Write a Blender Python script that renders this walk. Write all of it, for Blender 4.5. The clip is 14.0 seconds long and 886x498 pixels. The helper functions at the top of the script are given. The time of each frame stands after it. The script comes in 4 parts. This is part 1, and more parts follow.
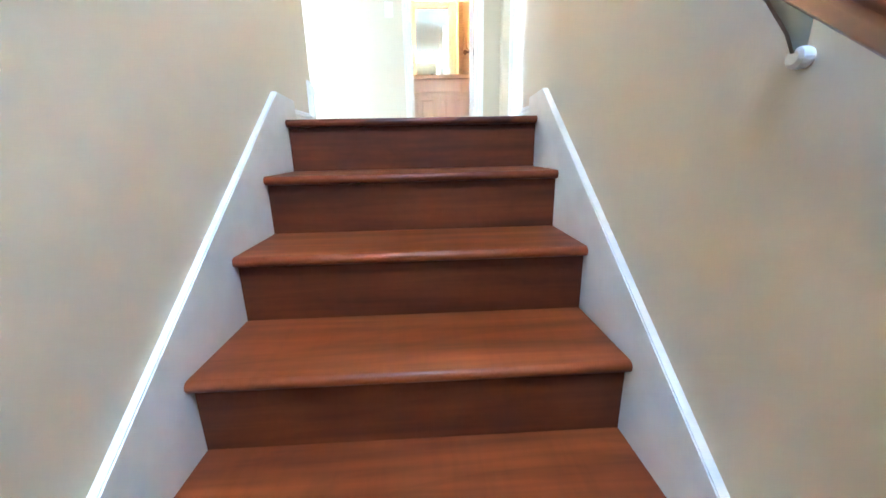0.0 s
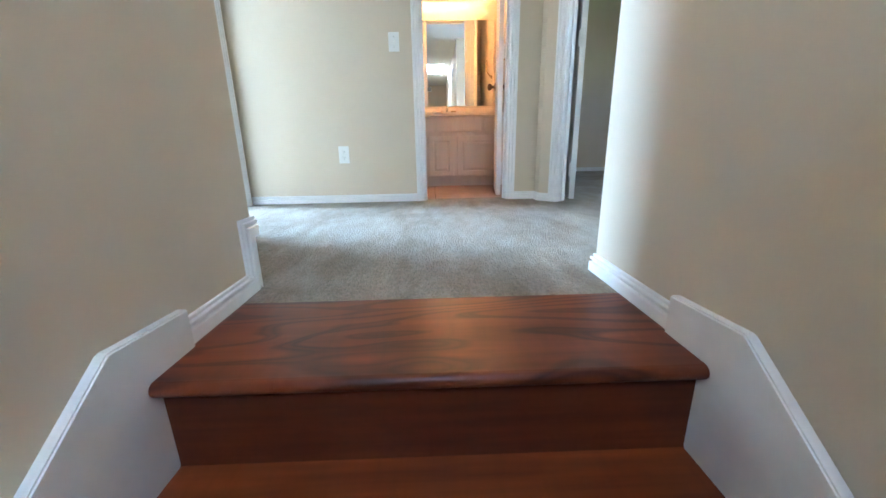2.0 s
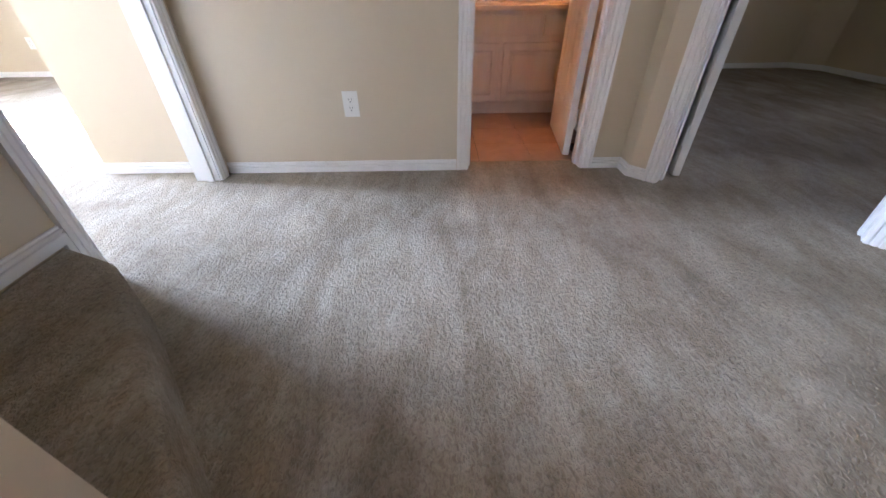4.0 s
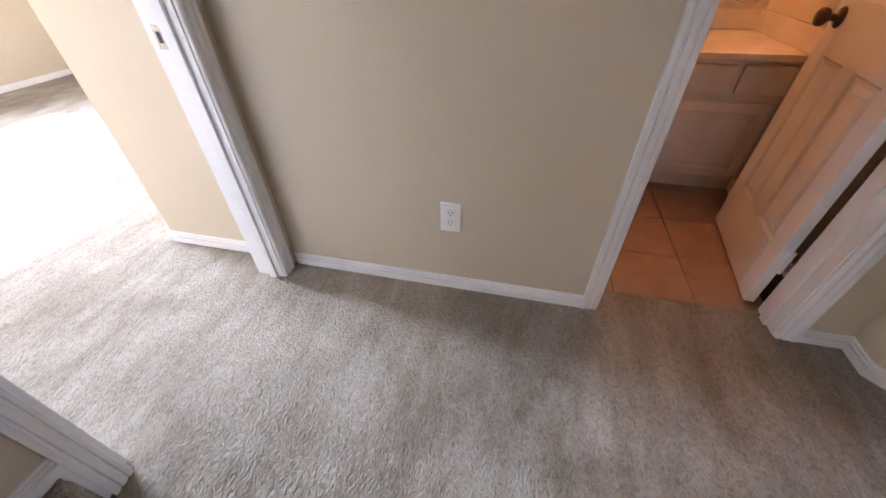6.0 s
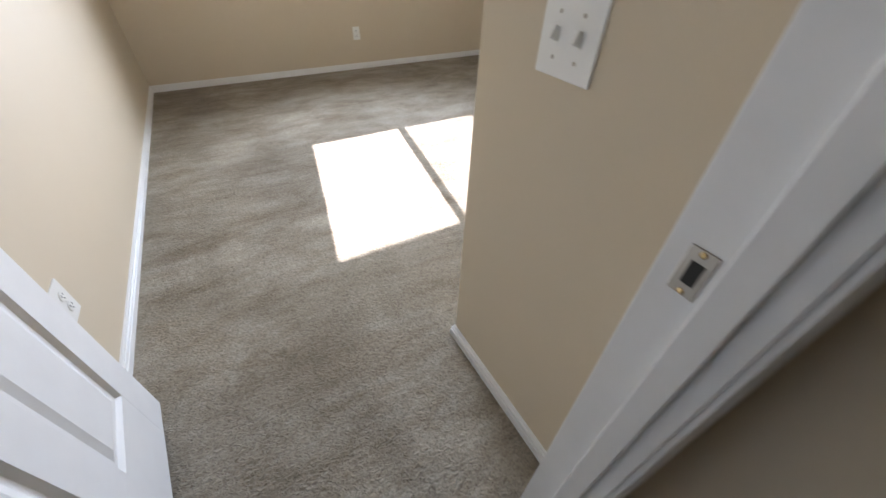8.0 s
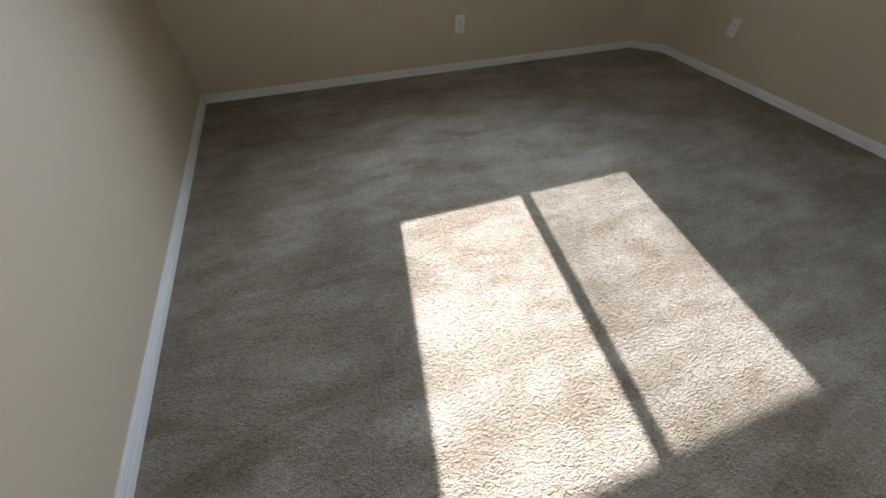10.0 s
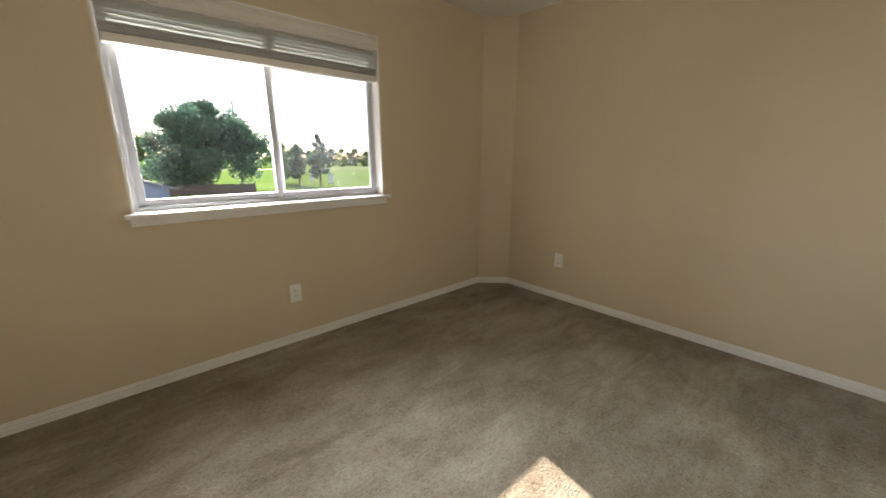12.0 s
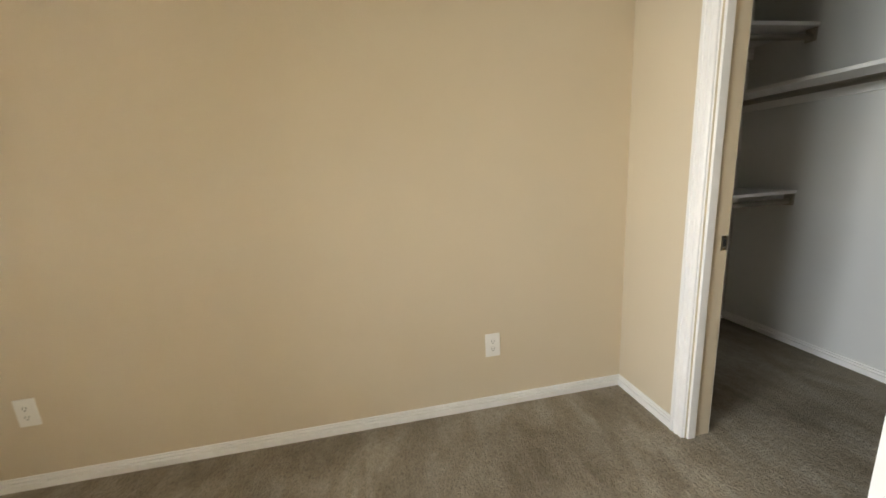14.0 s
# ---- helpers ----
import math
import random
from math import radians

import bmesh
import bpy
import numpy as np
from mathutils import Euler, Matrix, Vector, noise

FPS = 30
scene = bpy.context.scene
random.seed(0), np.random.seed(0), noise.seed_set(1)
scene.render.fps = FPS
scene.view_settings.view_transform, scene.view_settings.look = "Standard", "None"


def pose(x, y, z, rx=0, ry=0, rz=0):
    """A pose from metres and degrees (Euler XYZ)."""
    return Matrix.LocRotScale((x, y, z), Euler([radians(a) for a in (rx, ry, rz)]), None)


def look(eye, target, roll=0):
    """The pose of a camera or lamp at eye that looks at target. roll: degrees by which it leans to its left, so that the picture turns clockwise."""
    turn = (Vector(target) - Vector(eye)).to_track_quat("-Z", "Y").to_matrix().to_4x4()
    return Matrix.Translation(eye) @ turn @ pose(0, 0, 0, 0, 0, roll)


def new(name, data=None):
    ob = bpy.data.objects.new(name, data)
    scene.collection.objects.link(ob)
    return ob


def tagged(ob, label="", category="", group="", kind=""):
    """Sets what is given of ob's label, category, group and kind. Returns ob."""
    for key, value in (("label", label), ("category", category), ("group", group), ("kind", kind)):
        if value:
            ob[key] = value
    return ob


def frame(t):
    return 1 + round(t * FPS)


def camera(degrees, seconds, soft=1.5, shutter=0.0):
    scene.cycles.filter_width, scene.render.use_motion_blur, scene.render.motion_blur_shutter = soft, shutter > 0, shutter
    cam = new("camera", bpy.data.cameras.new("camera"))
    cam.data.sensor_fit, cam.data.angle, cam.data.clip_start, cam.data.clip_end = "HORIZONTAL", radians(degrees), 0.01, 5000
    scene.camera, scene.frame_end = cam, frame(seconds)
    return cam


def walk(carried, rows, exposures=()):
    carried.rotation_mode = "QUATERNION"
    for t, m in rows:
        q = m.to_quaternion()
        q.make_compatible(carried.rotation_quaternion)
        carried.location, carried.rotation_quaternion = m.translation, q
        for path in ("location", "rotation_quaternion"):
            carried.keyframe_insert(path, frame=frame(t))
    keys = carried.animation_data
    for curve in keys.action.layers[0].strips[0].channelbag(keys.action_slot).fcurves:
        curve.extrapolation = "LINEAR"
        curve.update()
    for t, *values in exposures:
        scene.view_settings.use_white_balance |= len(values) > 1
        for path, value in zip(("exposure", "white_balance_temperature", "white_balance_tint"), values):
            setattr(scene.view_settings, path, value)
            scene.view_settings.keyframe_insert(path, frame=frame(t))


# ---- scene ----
cam = camera(101.5, 14.0, shutter=0.12)
PATH = [
    (0, (0.064, -1.444, -0.114), (0.151, 0.481, -0.651), -1.2),
    (0.5, (0.116, -1.227, 0.043), (0.194, 0.7, -0.485), -1.0),
    (1, (0.05, -1.006, 0.158), (0.123, 0.92, -0.374), -1.0),
    (1.5, (0.053, -0.732, 0.28), (0.102, 1.196, -0.25), -1.3),
    (2, (0.035, -0.526, 0.371), (0.08, 1.399, -0.168), -1.1),
    (2.5, (0.019, -0.264, 0.496), (0.053, 1.618, -0.179), -1.0),
    (3, (-0.022, -0.065, 0.584), (0.0, 1.752, -0.253), -0.8),
    (3.2, (-0.065, 0.018, 0.609), (-0.044, 1.793, -0.311), -0.7),
    (5.3, (-0.271, 0.828, 1.02), (-0.312, 2.351, -0.276), -1.5),
    (5.5, (-0.302, 0.916, 1.027), (-0.403, 2.437, -0.268), -1.2),
    (6, (-0.377, 1.121, 1.059), (-0.73, 2.606, -0.234), -0.8),
    (6.5, (-0.369, 1.35, 1.101), (-0.66, 2.826, -0.216), -1.1),
    (7, (-0.606, 1.497, 1.118), (-0.809, 2.978, -0.211), 0.9),
    (7.5, (-0.89, 1.624, 1.106), (-1.713, 2.9, -0.196), 1.0),
    (8, (-1.26, 1.68, 1.118), (-2.551, 2.455, -0.198), 2.2),
    (8.2, (-1.42, 1.674, 1.133), (-2.785, 2.304, -0.185), 2.3),
    (8.5, (-1.62, 1.677, 1.169), (-3.038, 2.182, -0.148), 2.3),
    (8.7, (-1.745, 1.684, 1.178), (-3.181, 2.129, -0.142), 2.2),
    (10.8, (-2.742, 1.988, 1.145), (-3.952, 2.528, -0.352), -0.6),
    (11, (-2.78, 2.025, 1.141), (-4.202, 2.669, -0.111), -0.2),
    (11.5, (-2.87, 2.107, 1.145), (-4.567, 3.039, 0.643), 0.3),
    (12, (-3.071, 2.262, 1.161), (-4.522, 3.55, 0.672), -0.1),
    (12.5, (-3.216, 2.494, 1.182), (-4.035, 4.242, 0.662), -1.3),
    (13, (-3.215, 2.774, 1.146), (-3.696, 4.658, 0.675), -1.9),
    (13.2, (-3.261, 2.876, 1.129), (-3.58, 4.803, 0.696), -1.7),
    (13.5, (-3.248, 3.068, 1.125), (-3.365, 5.018, 0.694), -2.1),
    (14, (-3.184, 3.366, 1.15), (-2.846, 5.293, 0.734), -3.6),
]
EXPOSURES = [
    (0.0, 7.55, 4650, 1), (0.45, 7.05, 4500, -2), (1.0, 6.9, 4550, 1), (1.6, 6.55, 4700, 4), (2.4, 6.15, 5000, 9), (3.0, 5.75, 5300, 17), (5.5, 5.4, 5800, 26), (6.5, 5.05, 6000, 30), (7.2, 4.75, 6000, 26),
    (7.6, 4.2, 6000, 22), (8.0, 3.3, 6200, 20), (8.7, 2.3, 6300, 18), (10.8, 2.0, 5900, 15), (11.2, 2.3, 6000, 17), (11.5, 2.5, 6500, 18), (12.0, 2.65, 7500, 17), (12.5, 2.6, 8700, 18),
    (13.2, 3.35, 9700, 20), (13.6, 3.5, 8900, 17), (14.0, 3.45, 7600, 16),
]
walk(cam, [(t, look(eye, target, roll)) for t, eye, target, roll in PATH], EXPOSURES)

# ---- world, sun, large lights ----
SUN_DIR = Vector((0.987 * math.cos(radians(29.6)), -0.158 * math.cos(radians(29.6)), -math.sin(radians(29.6))))
world = bpy.data.worlds.new("sky")
scene.world = world
world.use_nodes = True
wn = world.node_tree.nodes
sky = wn.new("ShaderNodeTexSky")
sky.sky_type = "NISHITA"
sky.sun_disc = False
sky.dust_density, sky.air_density = 0.3, 0.8
sky.sun_elevation = radians(29.6)
sky.sun_rotation = math.atan2(-0.987, 0.158)
wn["Background"].inputs["Strength"].default_value = 0.08
world.node_tree.links.new(sky.outputs[0], wn["Background"].inputs["Color"])
sun = new("sun", bpy.data.lights.new("sun", "SUN"))
sun.data.energy, sun.data.angle, sun.data.color = 5.0, radians(0.5), (1.0, 0.975, 0.945)
sun.matrix_world = look((-30, 5, 20), Vector((-30, 5, 20)) + SUN_DIR)


def opening_light(name, place, target, sx, sy, watts, colour):
    """An area lamp for sky light in an opening, seen or added."""
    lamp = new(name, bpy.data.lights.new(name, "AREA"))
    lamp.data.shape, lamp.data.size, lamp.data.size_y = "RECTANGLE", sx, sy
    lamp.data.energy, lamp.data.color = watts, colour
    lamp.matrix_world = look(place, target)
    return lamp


room_light = opening_light("bedroom_window_light", (-5.50, 2.99, 1.28), (-1.3, 2.1, 0.55), 1.30, 0.66, 9.0, (0.74, 0.88, 1.0))
room_light.data.spread = radians(105)
# Added lamp, unseen: brightens the treads and stair walls from above.
opening_light("stairwell_fill_light", (-0.05, -2.15, 2.51), (0.10, -1.8, 0.0), 0.5, 0.95, 0.28, (0.94, 1.0, 0.97))
# Fill lamp added out of sight to lift the dark far room.
opening_light("far_room_fill_light", (4.16, 1.885, 1.42), (2.5, 2.4, 0.4), 0.5, 0.6, 0.2, (1.0, 0.84, 0.68))


# ---- materials ----
def material(name, colour, rough=0.6, metal=0.0, build=None, coat=0.0, spec=0.5):
    m = bpy.data.materials.new(name)
    m.use_nodes = True
    b = m.node_tree.nodes["Principled BSDF"]
    b.inputs["Base Color"].default_value = (*colour, 1)
    b.inputs["Roughness"].default_value = rough
    b.inputs["Metallic"].default_value = metal
    b.inputs["Coat Weight"].default_value = coat
    b.inputs["Specular IOR Level"].default_value = spec
    if build:
        build(m.node_tree, b)
    return m


def tex_noise(nt, scale, detail=4.0, stretch=(1, 1, 1), rough=0.55, distort=0.0):
    tc = nt.nodes.new("ShaderNodeTexCoord")
    mp = nt.nodes.new("ShaderNodeMapping")
    mp.inputs["Scale"].default_value = stretch
    n = nt.nodes.new("ShaderNodeTexNoise")
    n.inputs["Scale"].default_value = scale
    n.inputs["Detail"].default_value = detail
    n.inputs["Roughness"].default_value = rough
    n.inputs["Distortion"].default_value = distort
    nt.links.new(tc.outputs["Object"], mp.inputs[0])
    nt.links.new(mp.outputs[0], n.inputs[0])
    return n


def ramp(nt, src, stops):
    r = nt.nodes.new("ShaderNodeValToRGB")
    e = r.color_ramp.elements
    while len(e) < len(stops):
        e.new(0.5)
    for el, (p, c) in zip(e, stops):
        el.position, el.color = p, (*c, 1) if len(c) == 3 else c
    nt.links.new(src, r.inputs[0])
    return r.outputs[0]


def mix(nt, kind, fac, a, b):
    m = nt.nodes.new("ShaderNodeMix")
    m.data_type, m.blend_type = "RGBA", kind
    for sock, v in ((m.inputs[0], fac), (m.inputs[6], a), (m.inputs[7], b)):
        if isinstance(v, (int, float)):
            sock.default_value = v
        elif isinstance(v, tuple):
            sock.default_value = (*v, 1)
        else:
            nt.links.new(v, sock)
    return m.outputs[2]


def bump(nt, b, src, strength, dist, after=None):
    n = nt.nodes.new("ShaderNodeBump")
    n.inputs["Strength"].default_value = strength
    n.inputs["Distance"].default_value = dist
    nt.links.new(src, n.inputs["Height"])
    if after is not None:
        nt.links.new(after, n.inputs["Normal"])
    nt.links.new(n.outputs[0], b.inputs["Normal"])
    return n.outputs[0]


def paint_nodes(light, dark, grain, depth):
    def build(nt, b):
        big = tex_noise(nt, 1.3, 3)
        col = ramp(nt, big.outputs[0], [(0.3, dark), (0.7, light)])
        nt.links.new(col, b.inputs["Base Color"])
        fine = tex_noise(nt, grain, 3)
        flat = ramp(nt, fine.outputs[0], [(0.42, (0, 0, 0)), (0.62, (1, 1, 1))])
        bump(nt, b, flat, 0.16, depth)
    return build


WALL = material("wall_paint", (0.6, 0.52, 0.42), 0.62, build=paint_nodes((0.635, 0.54, 0.4), (0.61, 0.515, 0.375), 120, 0.0005), spec=0.35)
CEIL = material("ceiling_paint", (0.72, 0.69, 0.63), 0.85, build=paint_nodes((0.74, 0.71, 0.65), (0.7, 0.67, 0.61), 70, 0.003), spec=0.2)
CLOSET_PAINT = material("closet_paint", (0.66, 0.66, 0.63), 0.7, build=paint_nodes((0.68, 0.68, 0.66), (0.63, 0.63, 0.61), 120, 0.0012), spec=0.3)


def trim_nodes(nt, b):
    n = tex_noise(nt, 9, 5)
    nt.links.new(ramp(nt, n.outputs[0], [(0.3, (0.79, 0.78, 0.76)), (0.65, (0.83, 0.82, 0.8))]), b.inputs["Base Color"])
    f = tex_noise(nt, 60, 3, (1, 1, 0.15))
    bump(nt, b, f.outputs[0], 0.02, 0.0004)


TRIM = material("trim_paint", (0.8, 0.79, 0.77), 0.35, build=trim_nodes)
DOOR_PAINT = material("door_paint", (0.8, 0.79, 0.77), 0.38, build=trim_nodes)


def skirt_nodes(nt, b):
    n = tex_noise(nt, 6, 6)
    nt.links.new(ramp(nt, n.outputs[0], [(0.3, (0.68, 0.66, 0.62)), (0.62, (0.77, 0.75, 0.72))]), b.inputs["Base Color"])
    bump(nt, b, tex_noise(nt, 90, 3).outputs[0], 0.15, 0.001)


SKIRT = material("skirt_paint", (0.76, 0.75, 0.72), 0.45, build=skirt_nodes)


def carpet_nodes(light, dark, dirt):
    def build(nt, b):
        patch = tex_noise(nt, 1.1, 5, (1.0, 1.4, 1), 0.6, 0.6)
        col = ramp(nt, patch.outputs[0], [(0.34, dark), (0.55, light), (0.75, tuple(v * 1.08 for v in light))])
        # strokes of the vacuum cleaner and of feet: pile laid one way or the other, with fairly crisp edges
        for turn, stretch, k, amount in ((28, (1.0, 0.38, 1), 3.8, 0.6), (-34, (1.0, 0.45, 1), 3.2, 0.6), (75, (1.0, 0.5, 1), 2.8, 0.5), (4, (1.0, 0.2, 1), 9.0, 0.35)):
            lay = tex_noise(nt, k, 6, stretch, 0.64, 1.4)
            lay.inputs[0].links[0].from_node.inputs["Rotation"].default_value = (0, 0, radians(turn))
            col = mix(nt, "MULTIPLY", amount, col, ramp(nt, lay.outputs[0], [(0.40, dirt), (0.46, (0.9, 0.88, 0.85)), (0.53, (1, 1, 1)), (0.62, (1.10, 1.10, 1.10))]))
        spot = tex_noise(nt, 7, 2)
        col = mix(nt, "MULTIPLY", ramp(nt, spot.outputs[0], [(0.73, (0, 0, 0)), (0.78, (0.6, 0.6, 0.6))]), col, (0.66, 0.58, 0.5))
        pile = tex_noise(nt, 125, 2, (1.0, 0.6, 1), 0.55, 1.0)
        clump = tex_noise(nt, 40, 2, (1, 1, 1), 0.6, 0.8)
        shade = ramp(nt, pile.outputs[0], [(0.34, (0.68, 0.67, 0.655)), (0.50, (0.95, 0.945, 0.94)), (0.66, (1.08, 1.08, 1.08))])
        col = mix(nt, "MULTIPLY", 0.85, col, shade)
        col = mix(nt, "MULTIPLY", 0.35, col, ramp(nt, clump.outputs[0], [(0.34, (0.72, 0.71, 0.7)), (0.6, (1, 1, 1))]))
        nt.links.new(col, b.inputs["Base Color"])
        n1 = bump(nt, b, clump.outputs[0], 0.4, 0.010)
        bump(nt, b, pile.outputs[0], 1.0, 0.011, n1)
        b.inputs["Sheen Weight"].default_value = 0.12
        b.inputs["Sheen Roughness"].default_value = 0.5
    return build


CARPET = material("carpet", (0.4, 0.36, 0.3), 0.95, build=carpet_nodes((0.4, 0.355, 0.285), (0.295, 0.257, 0.2), (0.74, 0.7, 0.64)), spec=0.1)


def wood_nodes(axis, dark, mid, light, lines_of=0.25, count=45):
    def along(k, cross):
        v = [cross] * 3
        v[axis] = k
        return tuple(v)

    def build(nt, b):
        tc = nt.nodes.new("ShaderNodeTexCoord")
        oi = nt.nodes.new("ShaderNodeObjectInfo")
        shift = nt.nodes.new("ShaderNodeVectorMath")
        shift.operation = "MULTIPLY_ADD"
        shift.inputs[1].default_value = (7, 5, 3)
        shift.inputs[2].default_value = (0.37, 0.53, 0.71)
        nt.links.new(oi.outputs["Random"], shift.inputs[0])
        place = nt.nodes.new("ShaderNodeVectorMath")
        nt.links.new(tc.outputs["Object"], place.inputs[0])
        nt.links.new(shift.outputs[0], place.inputs[1])

        def noise(scale, detail, stretch, rough=0.55, distort=0.0):
            n = tex_noise(nt, scale, detail, stretch, rough, distort)
            nt.links.new(place.outputs[0], n.inputs[0].links[0].from_node.inputs[0])
            return n.outputs[0]

        ring = noise(5.0, 3, along(0.28, 3.0))
        base = ramp(nt, ring, [(0.3, dark), (0.52, mid), (0.74, light)])
        field = noise(3.6, 2.0, along(0.3, 1.6), 0.3, 0.2)
        lines = nt.nodes.new("ShaderNodeMath")
        lines.operation = "MULTIPLY"
        lines.inputs[1].default_value = count
        wave = nt.nodes.new("ShaderNodeMath")
        wave.operation = "SINE"
        nt.links.new(field, lines.inputs[0])
        nt.links.new(lines.outputs[0], wave.inputs[0])
        col = mix(nt, "MULTIPLY", lines_of, base, ramp(nt, wave.outputs[0], [(0.25, (1, 1, 1)), (0.9, (0.32, 0.24, 0.2)), (0.99, (0.55, 0.48, 0.44))]))
        big = noise(2.2, 2, (1, 1, 1))
        col = mix(nt, "MULTIPLY", 0.5, col, ramp(nt, big, [(0.32, (0.66, 0.58, 0.54)), (0.62, (1, 1, 1))]))
        pore = noise(1.0, 3, along(2.5, 75.0))
        col = mix(nt, "MULTIPLY", 0.4, col, ramp(nt, pore, [(0.3, (0.62, 0.55, 0.52)), (0.6, (1, 1, 1))]))
        across = [1.2, 1.2, 1.2]
        across[1 if axis == 0 else 0] = 0.12
        scuff = noise(26.0, 4, tuple(across), 0.65)
        col = mix(nt, "MULTIPLY", 0.22, col, ramp(nt, scuff, [(0.36, (0.62, 0.56, 0.52)), (0.5, (1, 1, 1)), (0.68, (1.15, 1.1, 1.05))]))
        nt.links.new(col, b.inputs["Base Color"])
        b.inputs["Coat Roughness"].default_value = 0.28
        worn = noise(5, 2, along(0.5, 1.0))
        nt.links.new(ramp(nt, worn, [(0.3, (0.36, 0.36, 0.36)), (0.75, (0.52, 0.52, 0.52))]), b.inputs["Roughness"])
        bump(nt, b, pore, 0.08, 0.0006)
    return build


WOOD = material("stained_oak", (0.2, 0.06, 0.03), 0.3, build=wood_nodes(0, (0.12, 0.0235, 0.0045), (0.215, 0.046, 0.0085), (0.31, 0.076, 0.015), 0.2, 50), coat=0.1, spec=0.32)
FIGURED_WOOD = material("figured_stained_oak", (0.2, 0.06, 0.03), 0.3, build=wood_nodes(0, (0.105, 0.0205, 0.0045), (0.185, 0.039, 0.0085), (0.26, 0.063, 0.014), 0.9, 95), coat=0.12, spec=0.4)
# Tread oak at about half brightness: the risers' shade is in its colour.
RISER_WOOD_SHADED = material("stained_riser_oak_shaded", (0.13, 0.035, 0.02), 0.35, build=wood_nodes(0, (0.062, 0.0122, 0.003), (0.112, 0.0225, 0.005), (0.155, 0.035, 0.008), 0.15), coat=0.06, spec=0.32)
RAIL_WOOD = material("stained_rail_oak", (0.2, 0.06, 0.03), 0.3, build=wood_nodes(1, (0.12, 0.032, 0.014), (0.21, 0.062, 0.026), (0.3, 0.1, 0.045)), coat=0.3)


def tile_nodes(nt, b):
    oi = nt.nodes.new("ShaderNodeObjectInfo")
    n = tex_noise(nt, 7, 6, distort=0.6)
    col = ramp(nt, n.outputs[0], [(0.3, (0.33, 0.19, 0.12)), (0.7, (0.43, 0.265, 0.18))])
    col = mix(nt, "MULTIPLY", 0.5, col, ramp(nt, oi.outputs["Random"], [(0.0, (0.82, 0.8, 0.8)), (1.0, (1, 1, 1))]))
    nt.links.new(col, b.inputs["Base Color"])
    bump(nt, b, tex_noise(nt, 40, 3).outputs[0], 0.1, 0.001)


TILE = material("ceramic_tile", (0.5, 0.38, 0.28), 0.4, build=tile_nodes)
GROUT = material("grout", (0.08, 0.05, 0.035), 0.9)
PLASTIC = material("white_plastic", (0.82, 0.81, 0.77), 0.35, build=lambda nt, b: bump(nt, b, tex_noise(nt, 200, 2).outputs[0], 0.05, 0.0005))
SLOT = material("dark_slot", (0.03, 0.028, 0.025), 0.7)
STEEL = material("satin_metal", (0.42, 0.38, 0.32), 0.35, 1.0, lambda nt, b: bump(nt, b, tex_noise(nt, 90, 2).outputs[0], 0.06, 0.001))
BRONZE = material("aged_bronze", (0.13, 0.085, 0.05), 0.3, 1.0, lambda nt, b: bump(nt, b, tex_noise(nt, 60, 3).outputs[0], 0.08, 0.001))
BRASS = material("polished_brass", (0.72, 0.52, 0.25), 0.2, 1.0, lambda nt, b: bump(nt, b, tex_noise(nt, 60, 3).outputs[0], 0.04, 0.001))
BRACKET_METAL = material("brushed_bracket_metal", (0.3, 0.29, 0.24), 0.45, 0.8, lambda nt, b: bump(nt, b, tex_noise(nt, 90, 2).outputs[0], 0.06, 0.001))
CHROME = material("chrome", (0.75, 0.74, 0.72), 0.12, 1.0)


def cabinet_nodes(nt, b):
    n = tex_noise(nt, 12, 5, (1, 1, 0.25))
    nt.links.new(ramp(nt, n.outputs[0], [(0.3, (0.66, 0.6, 0.55)), (0.65, (0.74, 0.68, 0.63))]), b.inputs["Base Color"])
    bump(nt, b, n.outputs[0], 0.08, 0.001)


CABINET = material("cabinet_paint", (0.72, 0.66, 0.61), 0.4, build=cabinet_nodes)
MARBLE = material("cultured_marble", (0.74, 0.64, 0.53), 0.18, build=lambda nt, b: nt.links.new(
    ramp(nt, tex_noise(nt, 5, 6, distort=1.5).outputs[0], [(0.3, (0.7, 0.58, 0.46)), (0.7, (0.78, 0.7, 0.6))]), b.inputs["Base Color"]))
MIRROR = material("mirror_silver", (0.88, 0.9, 0.89), 0.01, 1.0)
VINYL = material("white_vinyl", (0.5, 0.52, 0.55), 0.35, build=lambda nt, b: bump(nt, b, tex_noise(nt, 40, 3).outputs[0], 0.06, 0.001))


def glass_nodes(nt, b):
    out = nt.nodes["Material Output"]
    tr = nt.nodes.new("ShaderNodeBsdfTransparent")
    gl = nt.nodes.new("ShaderNodeBsdfGlossy")
    gl.inputs["Roughness"].default_value = 0.02
    fr = nt.nodes.new("ShaderNodeFresnel")
    fr.inputs["IOR"].default_value = 1.35
    mx = nt.nodes.new("ShaderNodeMixShader")
    nt.links.new(fr.outputs[0], mx.inputs[0])
    nt.links.new(tr.outputs[0], mx.inputs[1])
    nt.links.new(gl.outputs[0], mx.inputs[2])
    nt.links.new(mx.outputs[0], out.inputs["Surface"])


GLASS = material("window_glass", (1, 1, 1), 0.02, build=glass_nodes)


def screen_nodes(nt, b):
    out = nt.nodes["Material Output"]
    tr = nt.nodes.new("ShaderNodeBsdfTransparent")
    mx = nt.nodes.new("ShaderNodeMixShader")
    mx.inputs[0].default_value = 0.2
    b.inputs["Base Color"].default_value = (0.06, 0.06, 0.065, 1)
    nt.links.new(tr.outputs[0], mx.inputs[1])
    nt.links.new(b.outputs[0], mx.inputs[2])
    nt.links.new(mx.outputs[0], out.inputs["Surface"])


